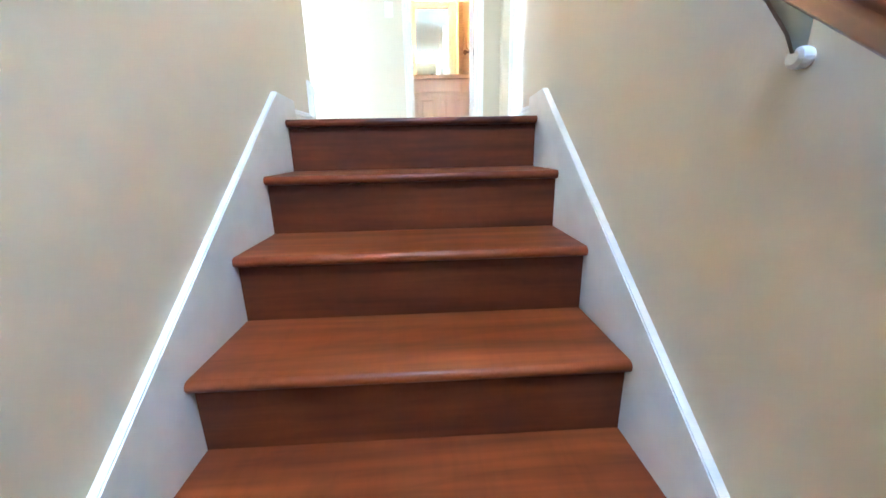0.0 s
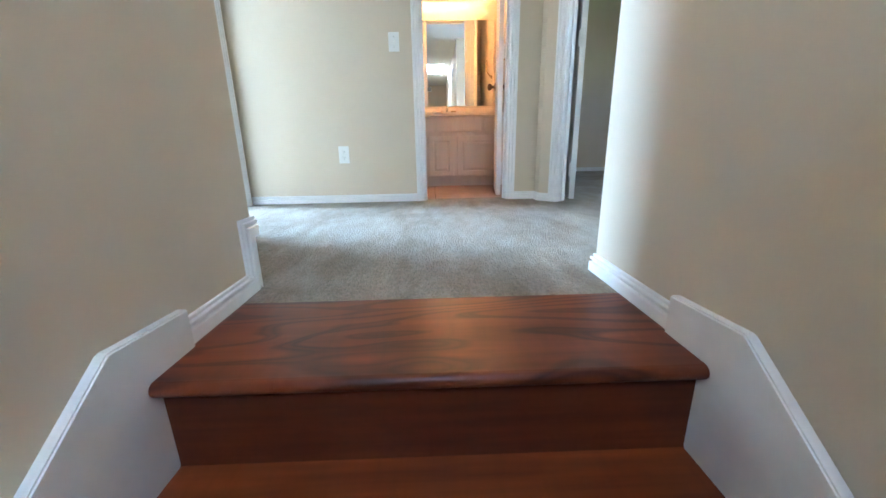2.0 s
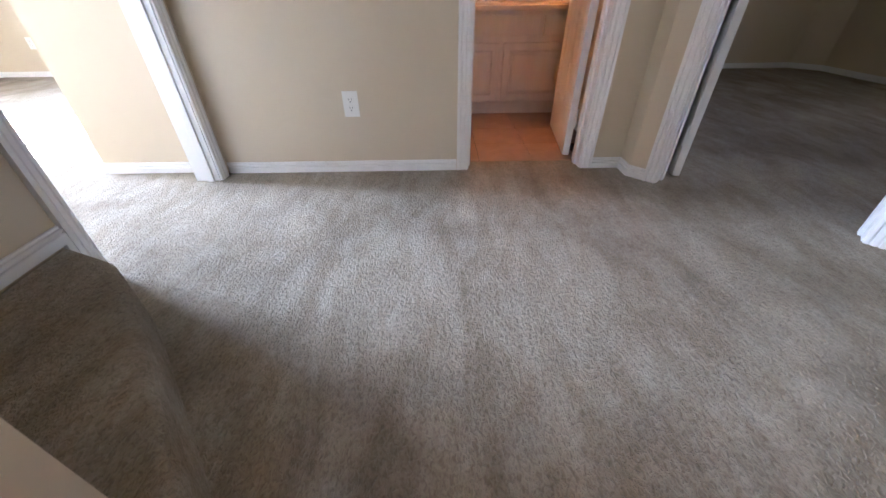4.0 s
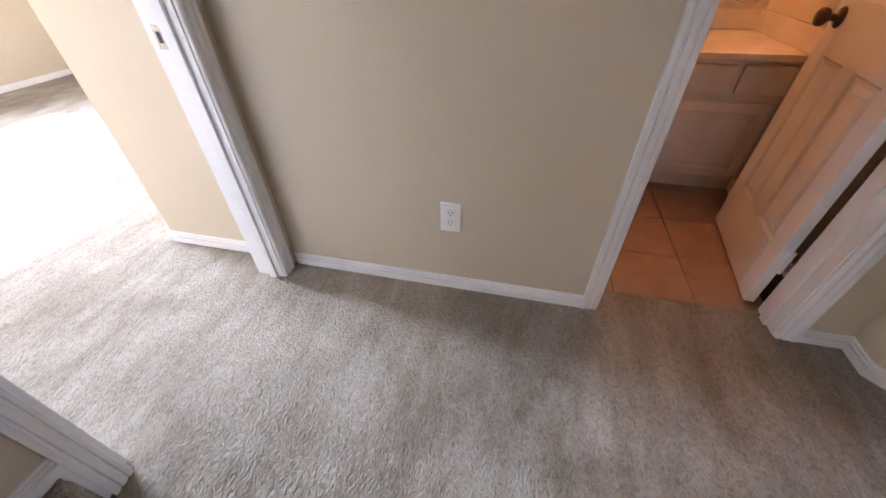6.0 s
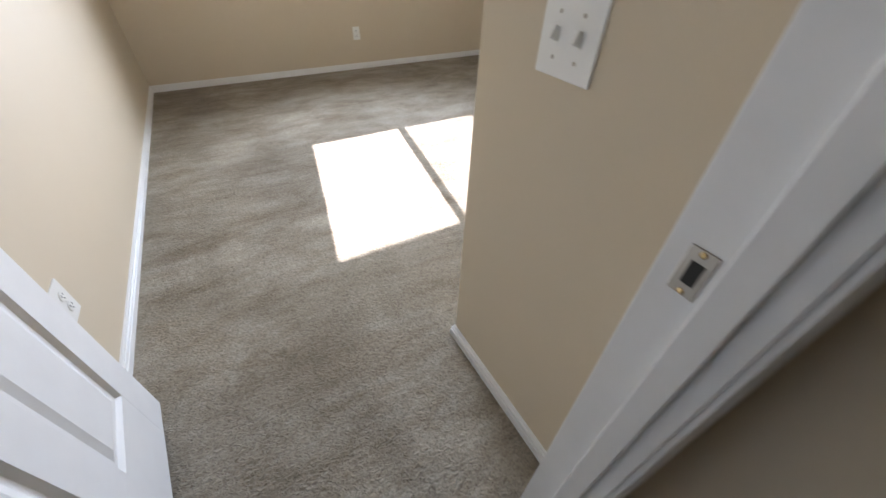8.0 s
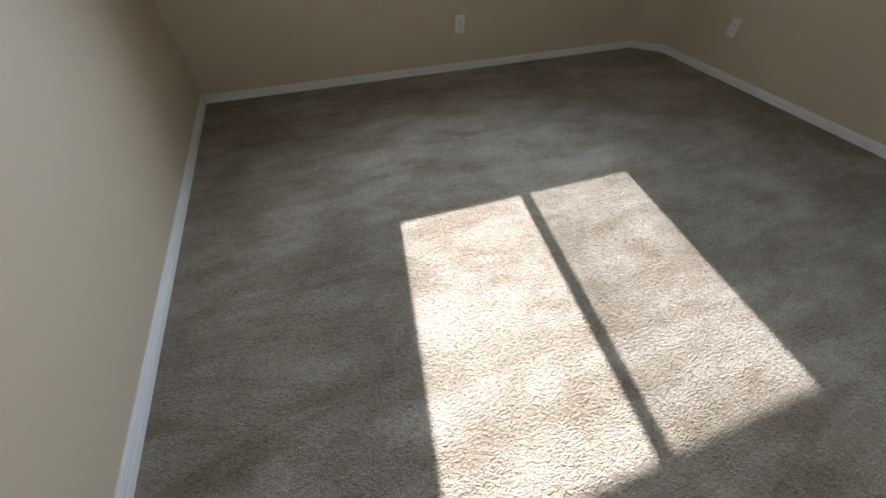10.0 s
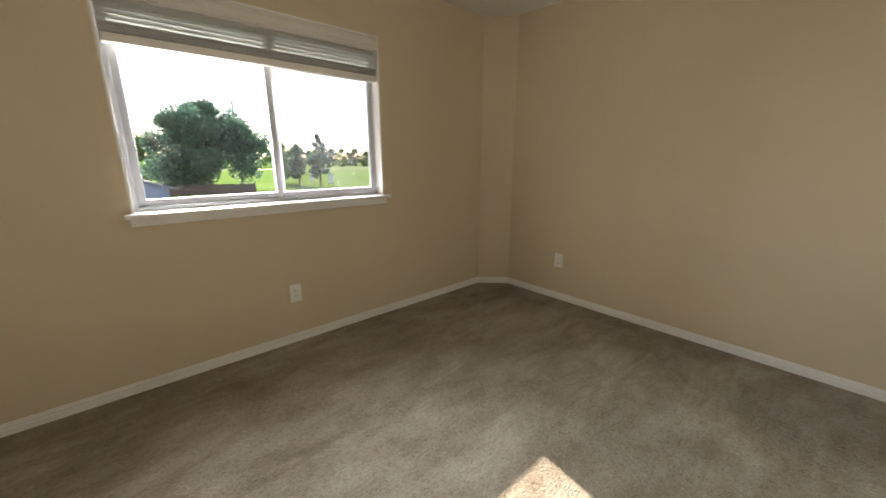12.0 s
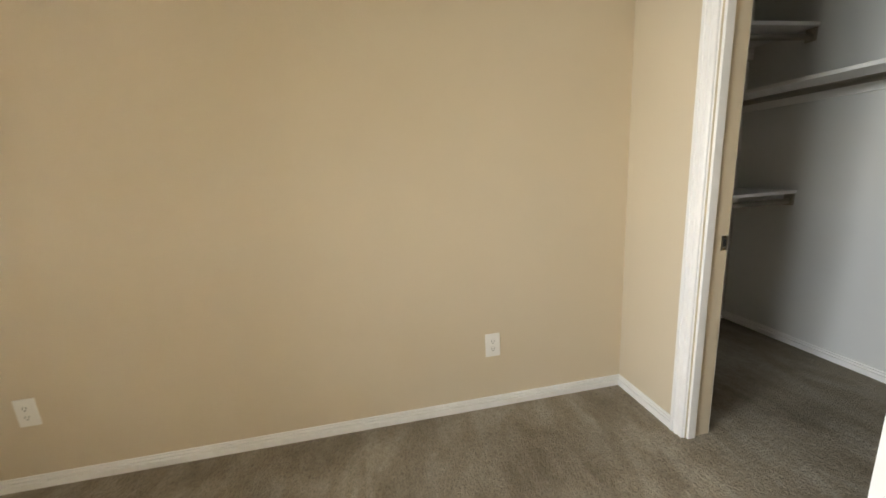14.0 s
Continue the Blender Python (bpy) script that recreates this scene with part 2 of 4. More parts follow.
SCREEN = material("insect_screen_mesh", (0.06, 0.06, 0.065), 0.8, build=screen_nodes)


def blind_nodes(nt, b):
    n = tex_noise(nt, 8, 4, (1, 0.2, 1))
    nt.links.new(ramp(nt, n.outputs[0], [(0.3, (0.7, 0.68, 0.63)), (0.7, (0.78, 0.76, 0.72))]), b.inputs["Base Color"])


def slat_nodes(nt, b):
    blind_nodes(nt, b)
    tl = nt.nodes.new("ShaderNodeBsdfTranslucent")
    tl.inputs["Color"].default_value = (0.6, 0.66, 0.68, 1)
    mx = nt.nodes.new("ShaderNodeMixShader")
    mx.inputs[0].default_value = 0.4
    nt.links.new(b.outputs[0], mx.inputs[1])
    nt.links.new(tl.outputs[0], mx.inputs[2])
    nt.links.new(mx.outputs[0], nt.nodes["Material Output"].inputs["Surface"])


SLAT_MAT = material("translucent_blind_slat", (0.75, 0.73, 0.69), 0.4, build=slat_nodes)
BLIND = material("faux_wood_blind", (0.75, 0.73, 0.69), 0.45, build=blind_nodes)


def bulb_nodes(nt, b):
    b.inputs["Emission Color"].default_value = (1.0, 0.46, 0.15, 1)
    b.inputs["Emission Strength"].default_value = 2.0


BULB = material("frosted_bulb", (0.9, 0.85, 0.75), 0.4, build=bulb_nodes)


# ---- mesh helpers ----
def box(bm, x0, y0, z0, x1, y1, z1, bevel=0.0, m=None):
    mat = Matrix.Translation(((x0 + x1) / 2, (y0 + y1) / 2, (z0 + z1) / 2)) @ Matrix.Diagonal((abs(x1 - x0), abs(y1 - y0), abs(z1 - z0), 1))
    r = bmesh.ops.create_cube(bm, size=1, matrix=(m @ mat) if m else mat)
    if bevel:
        es = list({e for v in r["verts"] for e in v.link_edges})
        bmesh.ops.bevel(bm, geom=es, offset=bevel, segments=2, affect="EDGES", profile=0.6)
    return bm


def cyl(bm, a, b, r0, r1=None, seg=20):
    a, b = Vector(a), Vector(b)
    r1 = r0 if r1 is None else r1
    q = (b - a).to_track_quat("Z", "Y").to_matrix().to_4x4()
    bmesh.ops.create_cone(bm, cap_ends=True, segments=seg, radius1=r0, radius2=r1, depth=(b - a).length,
                          matrix=Matrix.Translation((a + b) / 2) @ q)
    return bm


def lathe(bm, profile, m, seg=24):
    """Turns (radius, height) pairs about the local z axis of m."""
    rings = []
    for r, h in profile:
        rings.append([bm.verts.new(m @ Vector((r * math.cos(2 * math.pi * k / seg), r * math.sin(2 * math.pi * k / seg), h))) for k in range(seg)])
    for a, b in zip(rings, rings[1:]):
        for k in range(seg):
            bm.faces.new((a[k], a[(k + 1) % seg], b[(k + 1) % seg], b[k]))
    bm.faces.new(list(reversed(rings[0])))
    bm.faces.new(rings[-1])
    return bm


def sweep(bm, profile, path):
    """Carries a closed profile of vectors (functions of the station) along stations: path is a list of lists of points."""
    rings = [[bm.verts.new(p) for p in ring] for ring in path]
    n = len(rings[0])
    for a, b in zip(rings, rings[1:]):
        for k in range(n):
            bm.faces.new((a[k], a[(k + 1) % n], b[(k + 1) % n], b[k]))
    bm.faces.new(list(reversed(rings[0])))
    bm.faces.new(rings[-1])
    bmesh.ops.recalc_face_normals(bm, faces=bm.faces)
    return bm


def mesh_of(name, bm, mat, smooth=False):
    me = bpy.data.meshes.new(name)
    bmesh.ops.recalc_face_normals(bm, faces=bm.faces)
    bm.to_mesh(me)
    bm.free()
    me.materials.append(mat)
    if smooth:
        for p in me.polygons:
            p.use_smooth = True
    return me


def part(name, bm, mat, parent=None, label="", smooth=False):
    ob = new(name, mesh_of(name, bm, mat, smooth))
    if parent:
        ob.parent = parent
    return tagged(ob, label)


def thing(name, label, category, m=None, kind="", group=""):
    ob = new(name)
    ob.empty_display_size = 0.1
    ob.matrix_world = m or Matrix()
    return tagged(ob, label, category, group, kind)


def structure(name, bm, mat, label, category):
    return tagged(new(name, mesh_of(name, bm, mat)), label, category, kind="structure")


def wall(name, a, b, th, z0, z1, holes=(), mat=None, label="beige painted drywall with light orange-peel texture"):
    """A wall whose seen face runs from a to b, with its thickness to the left of that way; holes are (from, to, bottom, top)."""
    a, b = Vector((*a, 0)), Vector((*b, 0))
    u = (b - a).normalized()
    n = Vector((-u.y, u.x, 0))
    L = (b - a).length
    m = Matrix(((u.x, n.x, 0, a.x), (u.y, n.y, 0, a.y), (0, 0, 1, 0), (0, 0, 0, 1)))
    bm = bmesh.new()
    at = 0.0
    for h0, h1, hb, ht in sorted(holes):
        if h0 > at:
            box(bm, at, 0, z0, h0, th, z1, m=m)
        if hb > z0:
            box(bm, h0, 0, z0, h1, th, hb, m=m)
        if ht < z1:
            box(bm, h0, 0, ht, h1, th, z1, m=m)
        at = h1
    if at < L:
        box(bm, at, 0, z0, L, th, z1, m=m)
    return structure(name, bm, mat or WALL, label, "wall")


BASE_PROFILE = ((0.0000, 0.0000), (0.0140, 0.0000), (0.0140, 0.0265), (0.0120, 0.0285), (0.0050, 0.0295), (0.0050, 0.0350), (0.0120, 0.0365), (0.0125, 0.0420), (0.0105, 0.0440), (0.0045, 0.0450), (0.0045, 0.0490), (0.0070, 0.0505), (0.0060, 0.0535), (0.0000, 0.0545))


def baseboard(a, b, left=True, z=0.0, ea=0.0, eb=0.0):
    """A moulded baseboard along the wall from a to b, standing out to the right of that way; ea and eb mitre its ends."""
    a, b = Vector((*a, z)), Vector((*b, z))
    u = (b - a).normalized()
    n = Vector((u.y, -u.x, 0))
    bm = bmesh.new()
    rings = [[a + n * d - u * d * ea + Vector((0, 0, h)) for d, h in BASE_PROFILE], [b + n * d + u * d * eb + Vector((0, 0, h)) for d, h in BASE_PROFILE]]
    sweep(bm, None, rings)
    return structure("baseboard", bm, TRIM, "white painted moulded wooden baseboard along the wall", "baseboard")


CASE_PROFILE = ((0, 0), (0, 0.009), (0.004, 0.012), (0.013, 0.013), (0.016, 0.0095), (0.019, 0.0095), (0.022, 0.014), (0.035, 0.0155), (0.038, 0.0115),
                (0.041, 0.0115), (0.044, 0.017), (0.057, 0.017), (0.057, 0))


def casing(name, origin, u, n, width, height, parent, wide=1.0, floor=0.0, skip=""):
    """Moulded casing round an opening: two legs and a head. origin: foot of the opening on the wall's face; u along it, n out of the wall."""
    o, u, n = Vector(origin), Vector(u), Vector(n)
    z = Vector((0, 0, 1))
    if "a" not in skip:
        bm = bmesh.new()
        sweep(bm, None, [[o - u * (d * wide + 0.005) + n * h + z * floor for d, h in CASE_PROFILE],
                         [o - u * (d * wide + 0.005) + n * h + z * (height + 0.005 + d * wide) for d, h in CASE_PROFILE]])
        part("casing", bm, TRIM, parent)
    bm = bmesh.new()
    sweep(bm, None, [[o + u * (width + d + 0.005) + n * h + z * floor for d, h in CASE_PROFILE],
                     [o + u * (width + d + 0.005) + n * h + z * (height + 0.005 + d) for d, h in CASE_PROFILE]])
    part("casing", bm, TRIM, parent)
    bm = bmesh.new()
    sweep(bm, None, [[o - u * (d + 0.005) + n * h + z * (height + 0.005 + d) for d, h in CASE_PROFILE],
                     [o + u * (width + d + 0.005) + n * h + z * (height + 0.005 + d) for d, h in CASE_PROFILE]])
    part("casing", bm, TRIM, parent)


def jambs(origin, u, n, width, height, depth, parent, stop_at=0.6):
    """The lining of an opening with its door stop; it runs from the wall's seen face back by depth."""
    o, u, n = Vector(origin), Vector(u), Vector(n)
    m = Matrix(((u.x, -n.x, 0, o.x), (u.y, -n.y, 0, o.y), (0, 0, 1, o.z), (0, 0, 0, 1)))
    for x0, x1, z0, z1 in ((-0.018, 0, 0, height), (width, width + 0.018, 0, height), (-0.018, width + 0.018, height, height + 0.018)):
        bm = bmesh.new()
        box(bm, x0, -0.001, z0, x1, depth + 0.001, z1, 0.0015, m)
        part("jamb", bm, TRIM, parent)
    s = depth * stop_at
    for x0, x1, z0, z1 in ((0, 0.011, 0, height), (width - 0.011, width, 0, height), (0.011, width - 0.011, height - 0.011, height)):
        bm = bmesh.new()
        box(bm, x0, s - 0.034, z0, x1, s, z1, 0.002, m)
        part("door_stop", bm, TRIM, parent)


def strike(parent, place, u, n, w=0.028, h=0.057):
    """A strike plate on a jamb: u across it, n out of the jamb."""
    u, n, p = Vector(u), Vector(n), Vector(place)
    m = Matrix(((u.x, n.x, 0, p.x), (u.y, n.y, 0, p.y), (0, 0, 1, p.z), (0, 0, 0, 1)))
    bm = bmesh.new()
    box(bm, -w / 2, 0, -h / 2, w / 2, 0.0025, h / 2, 0.0008, m)
    pl = part("strike_plate", bm, STEEL, parent, "satin metal strike plate")
    bm = bmesh.new()
    box(bm, -w * 0.22, 0.002, -h * 0.24, w * 0.26, 0.0032, h * 0.24, 0, m)
    part("latch_hole", bm, SLOT, pl)
    for dz in (-0.42, 0.42):
        bm = bmesh.new()
        lathe(bm, ((0.0035, 0), (0.0035, 0.0012), (0.002, 0.0018)), m @ pose(0, 0.0025, dz * h, -90), 10)
        part("screw", bm, BRASS, pl)


def door_leaf(parent, width, height, rows=((0.22, 0.74), (0.90, 1.50), (1.62, 1.86)), th=0.035):
    """A moulded six-panel leaf in its own axes: x from the hinge, y through its thickness, z up."""
    stile, mull = 0.105 * width / 0.72, 0.10 * width / 0.72
    cols = ((stile, (width - mull) / 2), ((width + mull) / 2, width - stile))
    for x0, x1 in ((0, stile), (width - stile, width)):
        bm = bmesh.new()
        box(bm, x0, 0, 0, x1, th, height, 0.0015)
        part("stile", bm, DOOR_PAINT, parent)
    zs = [0.0] + [v for r in rows for v in r] + [height]
    for z0, z1 in zip(zs[0::2], zs[1::2]):
        bm = bmesh.new()
        box(bm, stile, 0, z0, width - stile, th, z1, 0.001)
        part("rail", bm, DOOR_PAINT, parent)
    for z0, z1 in rows:
        bm = bmesh.new()
        box(bm, cols[0][1], 0, z0, cols[1][0], th, z1, 0.001)
        part("mullion", bm, DOOR_PAINT, parent)
        for x0, x1 in cols:
            bm = bmesh.new()
            for side in (0, 1):
                f = (lambda d: d) if side == 0 else (lambda d: th - d)
                loops = []
                for ins, dep in ((0, 0.0005), (0.010, 0.009), (0.022, 0.009), (0.040, 0.003)):
                    loops.append([bm.verts.new((px, f(dep), pz)) for px, pz in ((x0 + ins, z0 + ins), (x1 - ins, z0 + ins), (x1 - ins, z1 - ins), (x0 + ins, z1 - ins))])
                for a, b in zip(loops, loops[1:]):
                    for k in range(4):
                        bm.faces.new((a[k], a[(k + 1) % 4], b[(k + 1) % 4], b[k]))
                bm.faces.new(loops[-1])
            part("panel", bm, DOOR_PAINT, parent)


def knob_set(parent, x, z, th=0.035, mat=None):
    for side in (-1, 1):
        m = pose(x, 0 if side < 0 else th, z, 90 if side < 0 else -90)
        bm = bmesh.new()
        lathe(bm, ((0.031, 0), (0.031, 0.004), (0.026, 0.008), (0.012, 0.011), (0.0105, 0.026), (0.014, 0.032), (0.024, 0.038), (0.028, 0.048),
                   (0.027, 0.058), (0.020, 0.066), (0.008, 0.069)), m)
        part("knob", bm, mat or BRONZE, parent, "dark aged bronze door knob", True)


def hinge(parent, x, y, z, knuckle=-0.004):
    bm = bmesh.new()
    box(bm, x - 0.001, y, z - 0.045, x + 0.0025, y + 0.032, z + 0.045, 0.0006)
    cyl(bm, (x, y + knuckle, z - 0.046), (x, y + knuckle, z + 0.046), 0.0065, seg=12)
    part("hinge", bm, TRIM, parent, "white painted butt hinge")


def outlet(name, m, label="white plastic duplex outlet on the beige wall"):
    """A duplex outlet on a wall; m: local z out of the wall, y up."""
    t = thing(name, label, "outlet", m, group="wall outlets")
    bm = bmesh.new()
    box(bm, -0.0365, -0.0585, 0, 0.0365, 0.0585, 0.0055, 0.003)
    part("cover_plate", bm, PLASTIC, t)
    for s in (-1, 1):
        bm = bmesh.new()
        lathe(bm, ((0.0165, 0.004), (0.0165, 0.0075), (0.0155, 0.0082)), Matrix.Translation((0, s * 0.0195, 0)) @ Matrix.Diagonal((1.02, 0.86, 1, 1)), 20)
        r = part("receptacle", bm, PLASTIC, t)
        bm = bmesh.new()
        for dx, hh in ((-0.0063, 0.0085), (0.0063, 0.007)):
            box(bm, dx - 0.0012, s * 0.0195 - hh / 2 + 0.003, 0.008, dx + 0.0012, s * 0.0195 + hh / 2 + 0.003, 0.0086)
        cyl(bm, (0, s * 0.0195 - 0.0075, 0.008), (0, s * 0.0195 - 0.0075, 0.0086), 0.0026, seg=10)
        part("slot", bm, SLOT, r)
    bm = bmesh.new()
    cyl(bm, (0, 0, 0.005), (0, 0, 0.0066), 0.0032, seg=12)
    part("screw", bm, PLASTIC, t)
    return t


def switch(name, m, gangs, label):
    t = thing(name, label, "light switch", m)
    w = 0.035 + 0.023 * (gangs - 1)
    bm = bmesh.new()
    box(bm, -w, -0.0575, 0, w, 0.0575, 0.0055, 0.003)
    part("cover_plate", bm, PLASTIC, t)
    for g in range(gangs):
        x = (g - (gangs - 1) / 2) * 0.046
        bm = bmesh.new()
        box(bm, x - 0.0055, -0.0125, 0.005, x + 0.0055, 0.0125, 0.0062)
        part("toggle_slot", bm, PLASTIC, t)
        bm = bmesh.new()
        box(bm, -0.0042, -0.009, 0, 0.0042, 0.009, 0.015, 0.0015, m=Matrix.Translation((x, 0.0, 0.004)) @ pose(0, 0, 0, -24))
        part("toggle", bm, PLASTIC, t)
        for dy in (-0.030, 0.030):
            bm = bmesh.new()
            cyl(bm, (x, dy, 0.005), (x, dy, 0.0064), 0.003, seg=10)
            part("screw", bm, STEEL, t)
    return t


def on_wall(x, y, z, nx, ny):
    """A pose on a wall: local z out of the wall along (nx, ny), y up."""
    n = Vector((nx, ny, 0)).normalized()
    u = Vector((0, 0, 1)).cross(n)
    return Matrix(((u.x, 0, n.x, x), (u.y, 0, n.y, y), (u.z, 1, n.z, z), (0, 0, 0, 1)))


# ---- the plan, in metres ----
CEIL_Z = 2.27
LX, RX = -0.467, 0.522          # faces of the stairwell's side walls
NY = 2.125                      # face of the landing's north wall
DX0, DX1 = -1.39, -1.275        # the bedroom door's wall, bedroom and landing faces
WX, SY, BY = -5.32, 1.117, 4.905  # bedroom: west, south and north faces
VX, VY = -1.918, 2.142          # the outside corner in the bedroom
EX = -2.015                     # bedroom: east face north of the closet door
TH = 0.115
RISE, RUN, STEPS = 0.19, 0.2595, 13
LOW = -RISE * STEPS - 0.19
BACK = -4.6
S2 = math.sqrt(0.5)

# walls of the stairwell and landing
wall("wall_stair_left", (LX, BACK), (LX, 0.46), TH, LOW, CEIL_Z)
wall("wall_stair_right", (RX, 0.51), (RX, BACK), TH, LOW, CEIL_Z)
wall("wall_stair_back", (RX, BACK), (LX, BACK), 0.15, LOW, CEIL_Z)
wall("wall_landing_north", (DX0 + 0.04, NY), (0.775, NY), TH, 0, CEIL_Z, [(1.33 - 0.018, 1.33 + 0.598, 0, 2.05)])
wall("wall_bedroom_entry", (VX, VY), (DX0 + 0.04, VY), 0.098, 0, CEIL_Z)
wall("wall_bedroom_door", (DX1, SY - 0.1), (DX1, NY - 0.001), TH, 0, CEIL_Z, [(1.267 - SY + 0.1, 2.040 - SY + 0.1, 0, 2.05)])
wall("wall_alcove_west", (DX1 - 0.0005, 0.35), (DX1 - 0.0005, SY - 0.1), TH, 0, CEIL_Z)
wall("wall_alcove_south", (DX1, 0.46), (LX - TH, 0.46), -TH, 0, CEIL_Z)
wall("wall_landing_south", (2.46, 0.51), (RX + TH, 0.51), TH, 0, CEIL_Z)
wall("wall_angled", (0.775, 2.02), (2.285, 0.51), TH, 0, CEIL_Z, [(0.142 - 0.018, 0.142 + 0.738, 0, 2.05)])
wall("wall_return", (0.775, NY + TH), (0.775, 2.02), 0.09, 0, CEIL_Z)

# walls of the bathroom
wall("wall_bath_back", (-0.66, 3.66), (0.75, 3.66), TH, 0, CEIL_Z)
wall("wall_bath_right", (0.75, 3.66 + TH), (0.75, NY + TH), TH, 0, CEIL_Z)
wall("wall_bath_left", (-0.66, NY + TH), (-0.66, 3.66 + TH), TH, 0, CEIL_Z)

# walls of the far room
wall("wall_far_room_west", (0.868, 2.10), (0.868, 5.1), 0.05, 0, CEIL_Z)
wall("wall_far_room_north", (0.8, 4.87), (3.85, 4.87), TH, 0, CEIL_Z)
wall("wall_far_room_corner", (3.85, 4.87), (4.06, 4.66), TH, 0, CEIL_Z)
# The hole in this wall is added for the far room's unseen lamp.
wall("wall_far_room_east", (4.06, 4.66), (4.06, 0.3), TH, 0, CEIL_Z, [(2.5, 3.05, 1.1, 1.75)])
wall("wall_far_room_south", (4.1, 0.4), (2.2, 0.4), TH, 0, CEIL_Z)

# walls of the bedroom and closet
wall("wall_bedroom_south", (DX0 + 0.05, SY), (WX - 0.15, SY), TH, 0, CEIL_Z)
wall("wall_bedroom_west", (WX, SY), (WX, 4.707), 0.15, 0, CEIL_Z, [(2.29 - SY, 3.69 - SY, 0.885, 1.93)])
wall("wall_bedroom_corner", (WX, 4.707), (-5.116, BY), TH, 0, CEIL_Z)
wall("wall_bedroom_north", (-5.116, BY), (EX, BY), TH, 0, CEIL_Z)
wall("wall_closet_front", (EX, BY + 0.6), (EX, 4.485), TH, 0, CEIL_Z)
wall("wall_closet_front_south", (VX, 3.412), (VX, VY + 0.098), TH, 0, CEIL_Z)
wall("wall_closet_lintel", (EX, 4.485), (EX, 3.412), TH, 2.05, CEIL_Z)
wall("wall_closet_east", (-0.80, 5.55), (-0.80, NY + TH), 0.02, 0, CEIL_Z, mat=CLOSET_PAINT, label="pale painted drywall inside the closet")
wall("wall_closet_north", (EX + TH, 5.42), (-0.80, 5.42), TH, 0, CEIL_Z, mat=CLOSET_PAINT, label="pale painted drywall inside the closet")

# floors and ceilings
def slab(name, pts, z0, z1, mat, label, category):
    bm = bmesh.new()
    lo = [bm.verts.new((x, y, z0)) for x, y in pts]
    hi = [bm.verts.new((x, y, z1)) for x, y in pts]
    n = len(pts)
    bm.faces.new(list(reversed(lo)))
    bm.faces.new(hi)
    for k in range(n):
        bm.faces.new((lo[k], lo[(k + 1) % n], hi[(k + 1) % n], hi[k]))
    return structure(name, bm, mat, label, category)


slab("floor_carpet", [(-5.6, 0.9), (DX0, 0.9), (DX0, 0.34), (LX - 0.1, 0.34), (LX - 0.1, 0.335), (RX + 0.1, 0.335), (4.3, 0.335), (4.3, 5.2), (0.86, 5.2), (0.86, 2.24),
     (0.60, 2.222), (-0.06, 2.222), (-0.7, 2.24), (-0.7, 5.7), (-5.6, 5.7)], -0.2, 0.0, CARPET, "worn grey-beige cut pile carpet with rubbed patches", "carpet")
slab("floor_lower", [(LX - 0.1, BACK - 0.1), (RX + 0.1, BACK - 0.1), (RX + 0.1, -2.9), (LX - 0.1, -2.9)], LOW - 0.1, LOW, WOOD, "dark stained wooden floor at the foot of the stairs", "floor")
# Unseen ceiling opening, added so the stairs are lit from overhead.
SKY_X0, SKY_X1, SKY_Y0, SKY_Y1 = -0.32, 0.36, -2.7, -1.6
bm = bmesh.new()
for x0, y0, x1, y1 in ((-5.6, 0.2, 4.4, 5.8), (-0.7, SKY_Y1, 0.7, 0.2), (-0.7, BACK - 0.2, 0.7, SKY_Y0), (-0.7, SKY_Y0, SKY_X0, SKY_Y1), (SKY_X1, SKY_Y0, 0.7, SKY_Y1)):
    box(bm, x0, y0, CEIL_Z, x1, y1, CEIL_Z + 0.32)
structure("ceiling", bm, CEIL, "off-white textured ceiling with an unseen opening added over the stairs", "ceiling")
added_skylight = thing("added_roof_window", "white framed roof opening added over the stairs, unseen", "window", kind="structure")
for b in ((SKY_X0, SKY_Y0, CEIL_Z + 0.26, SKY_X0 + 0.04, SKY_Y1, CEIL_Z + 0.32), (SKY_X1 - 0.04, SKY_Y0, CEIL_Z + 0.26, SKY_X1, SKY_Y1, CEIL_Z + 0.32),
          (SKY_X0 + 0.04, SKY_Y0, CEIL_Z + 0.26, SKY_X1 - 0.04, SKY_Y0 + 0.04, CEIL_Z + 0.32), (SKY_X0 + 0.04, SKY_Y1 - 0.04, CEIL_Z + 0.26, SKY_X1 - 0.04, SKY_Y1, CEIL_Z + 0.32)):
    bm = bmesh.new()
    box(bm, *b, 0.004)
    part("window_frame", bm, VINYL, added_skylight)

# the carpeted corner step beside the bedroom door
step = slab("carpet_step", [(DX1, 1.215), (DX1, 0.46), (LX - 0.012, 0.46), (-0.97, 1.035), (-1.09, 1.14)], 0.0, 0.18, CARPET, "carpeted triangular step beside the bedroom door", "step")
bm = bmesh.new()
bm.from_mesh(step.data)
bmesh.ops.bevel(bm, geom=[e for e in bm.edges if all(v.co.z > 0.1 for v in e.verts)], offset=0.035, segments=4, affect="EDGES", profile=0.5)
bm.to_mesh(step.data)
bm.free()

# ---- staircase ----
stairs = thing("staircase", "dark red-brown stained oak staircase with bullnose treads", "staircase", kind="structure")
SXL, SXR = -0.446, 0.501


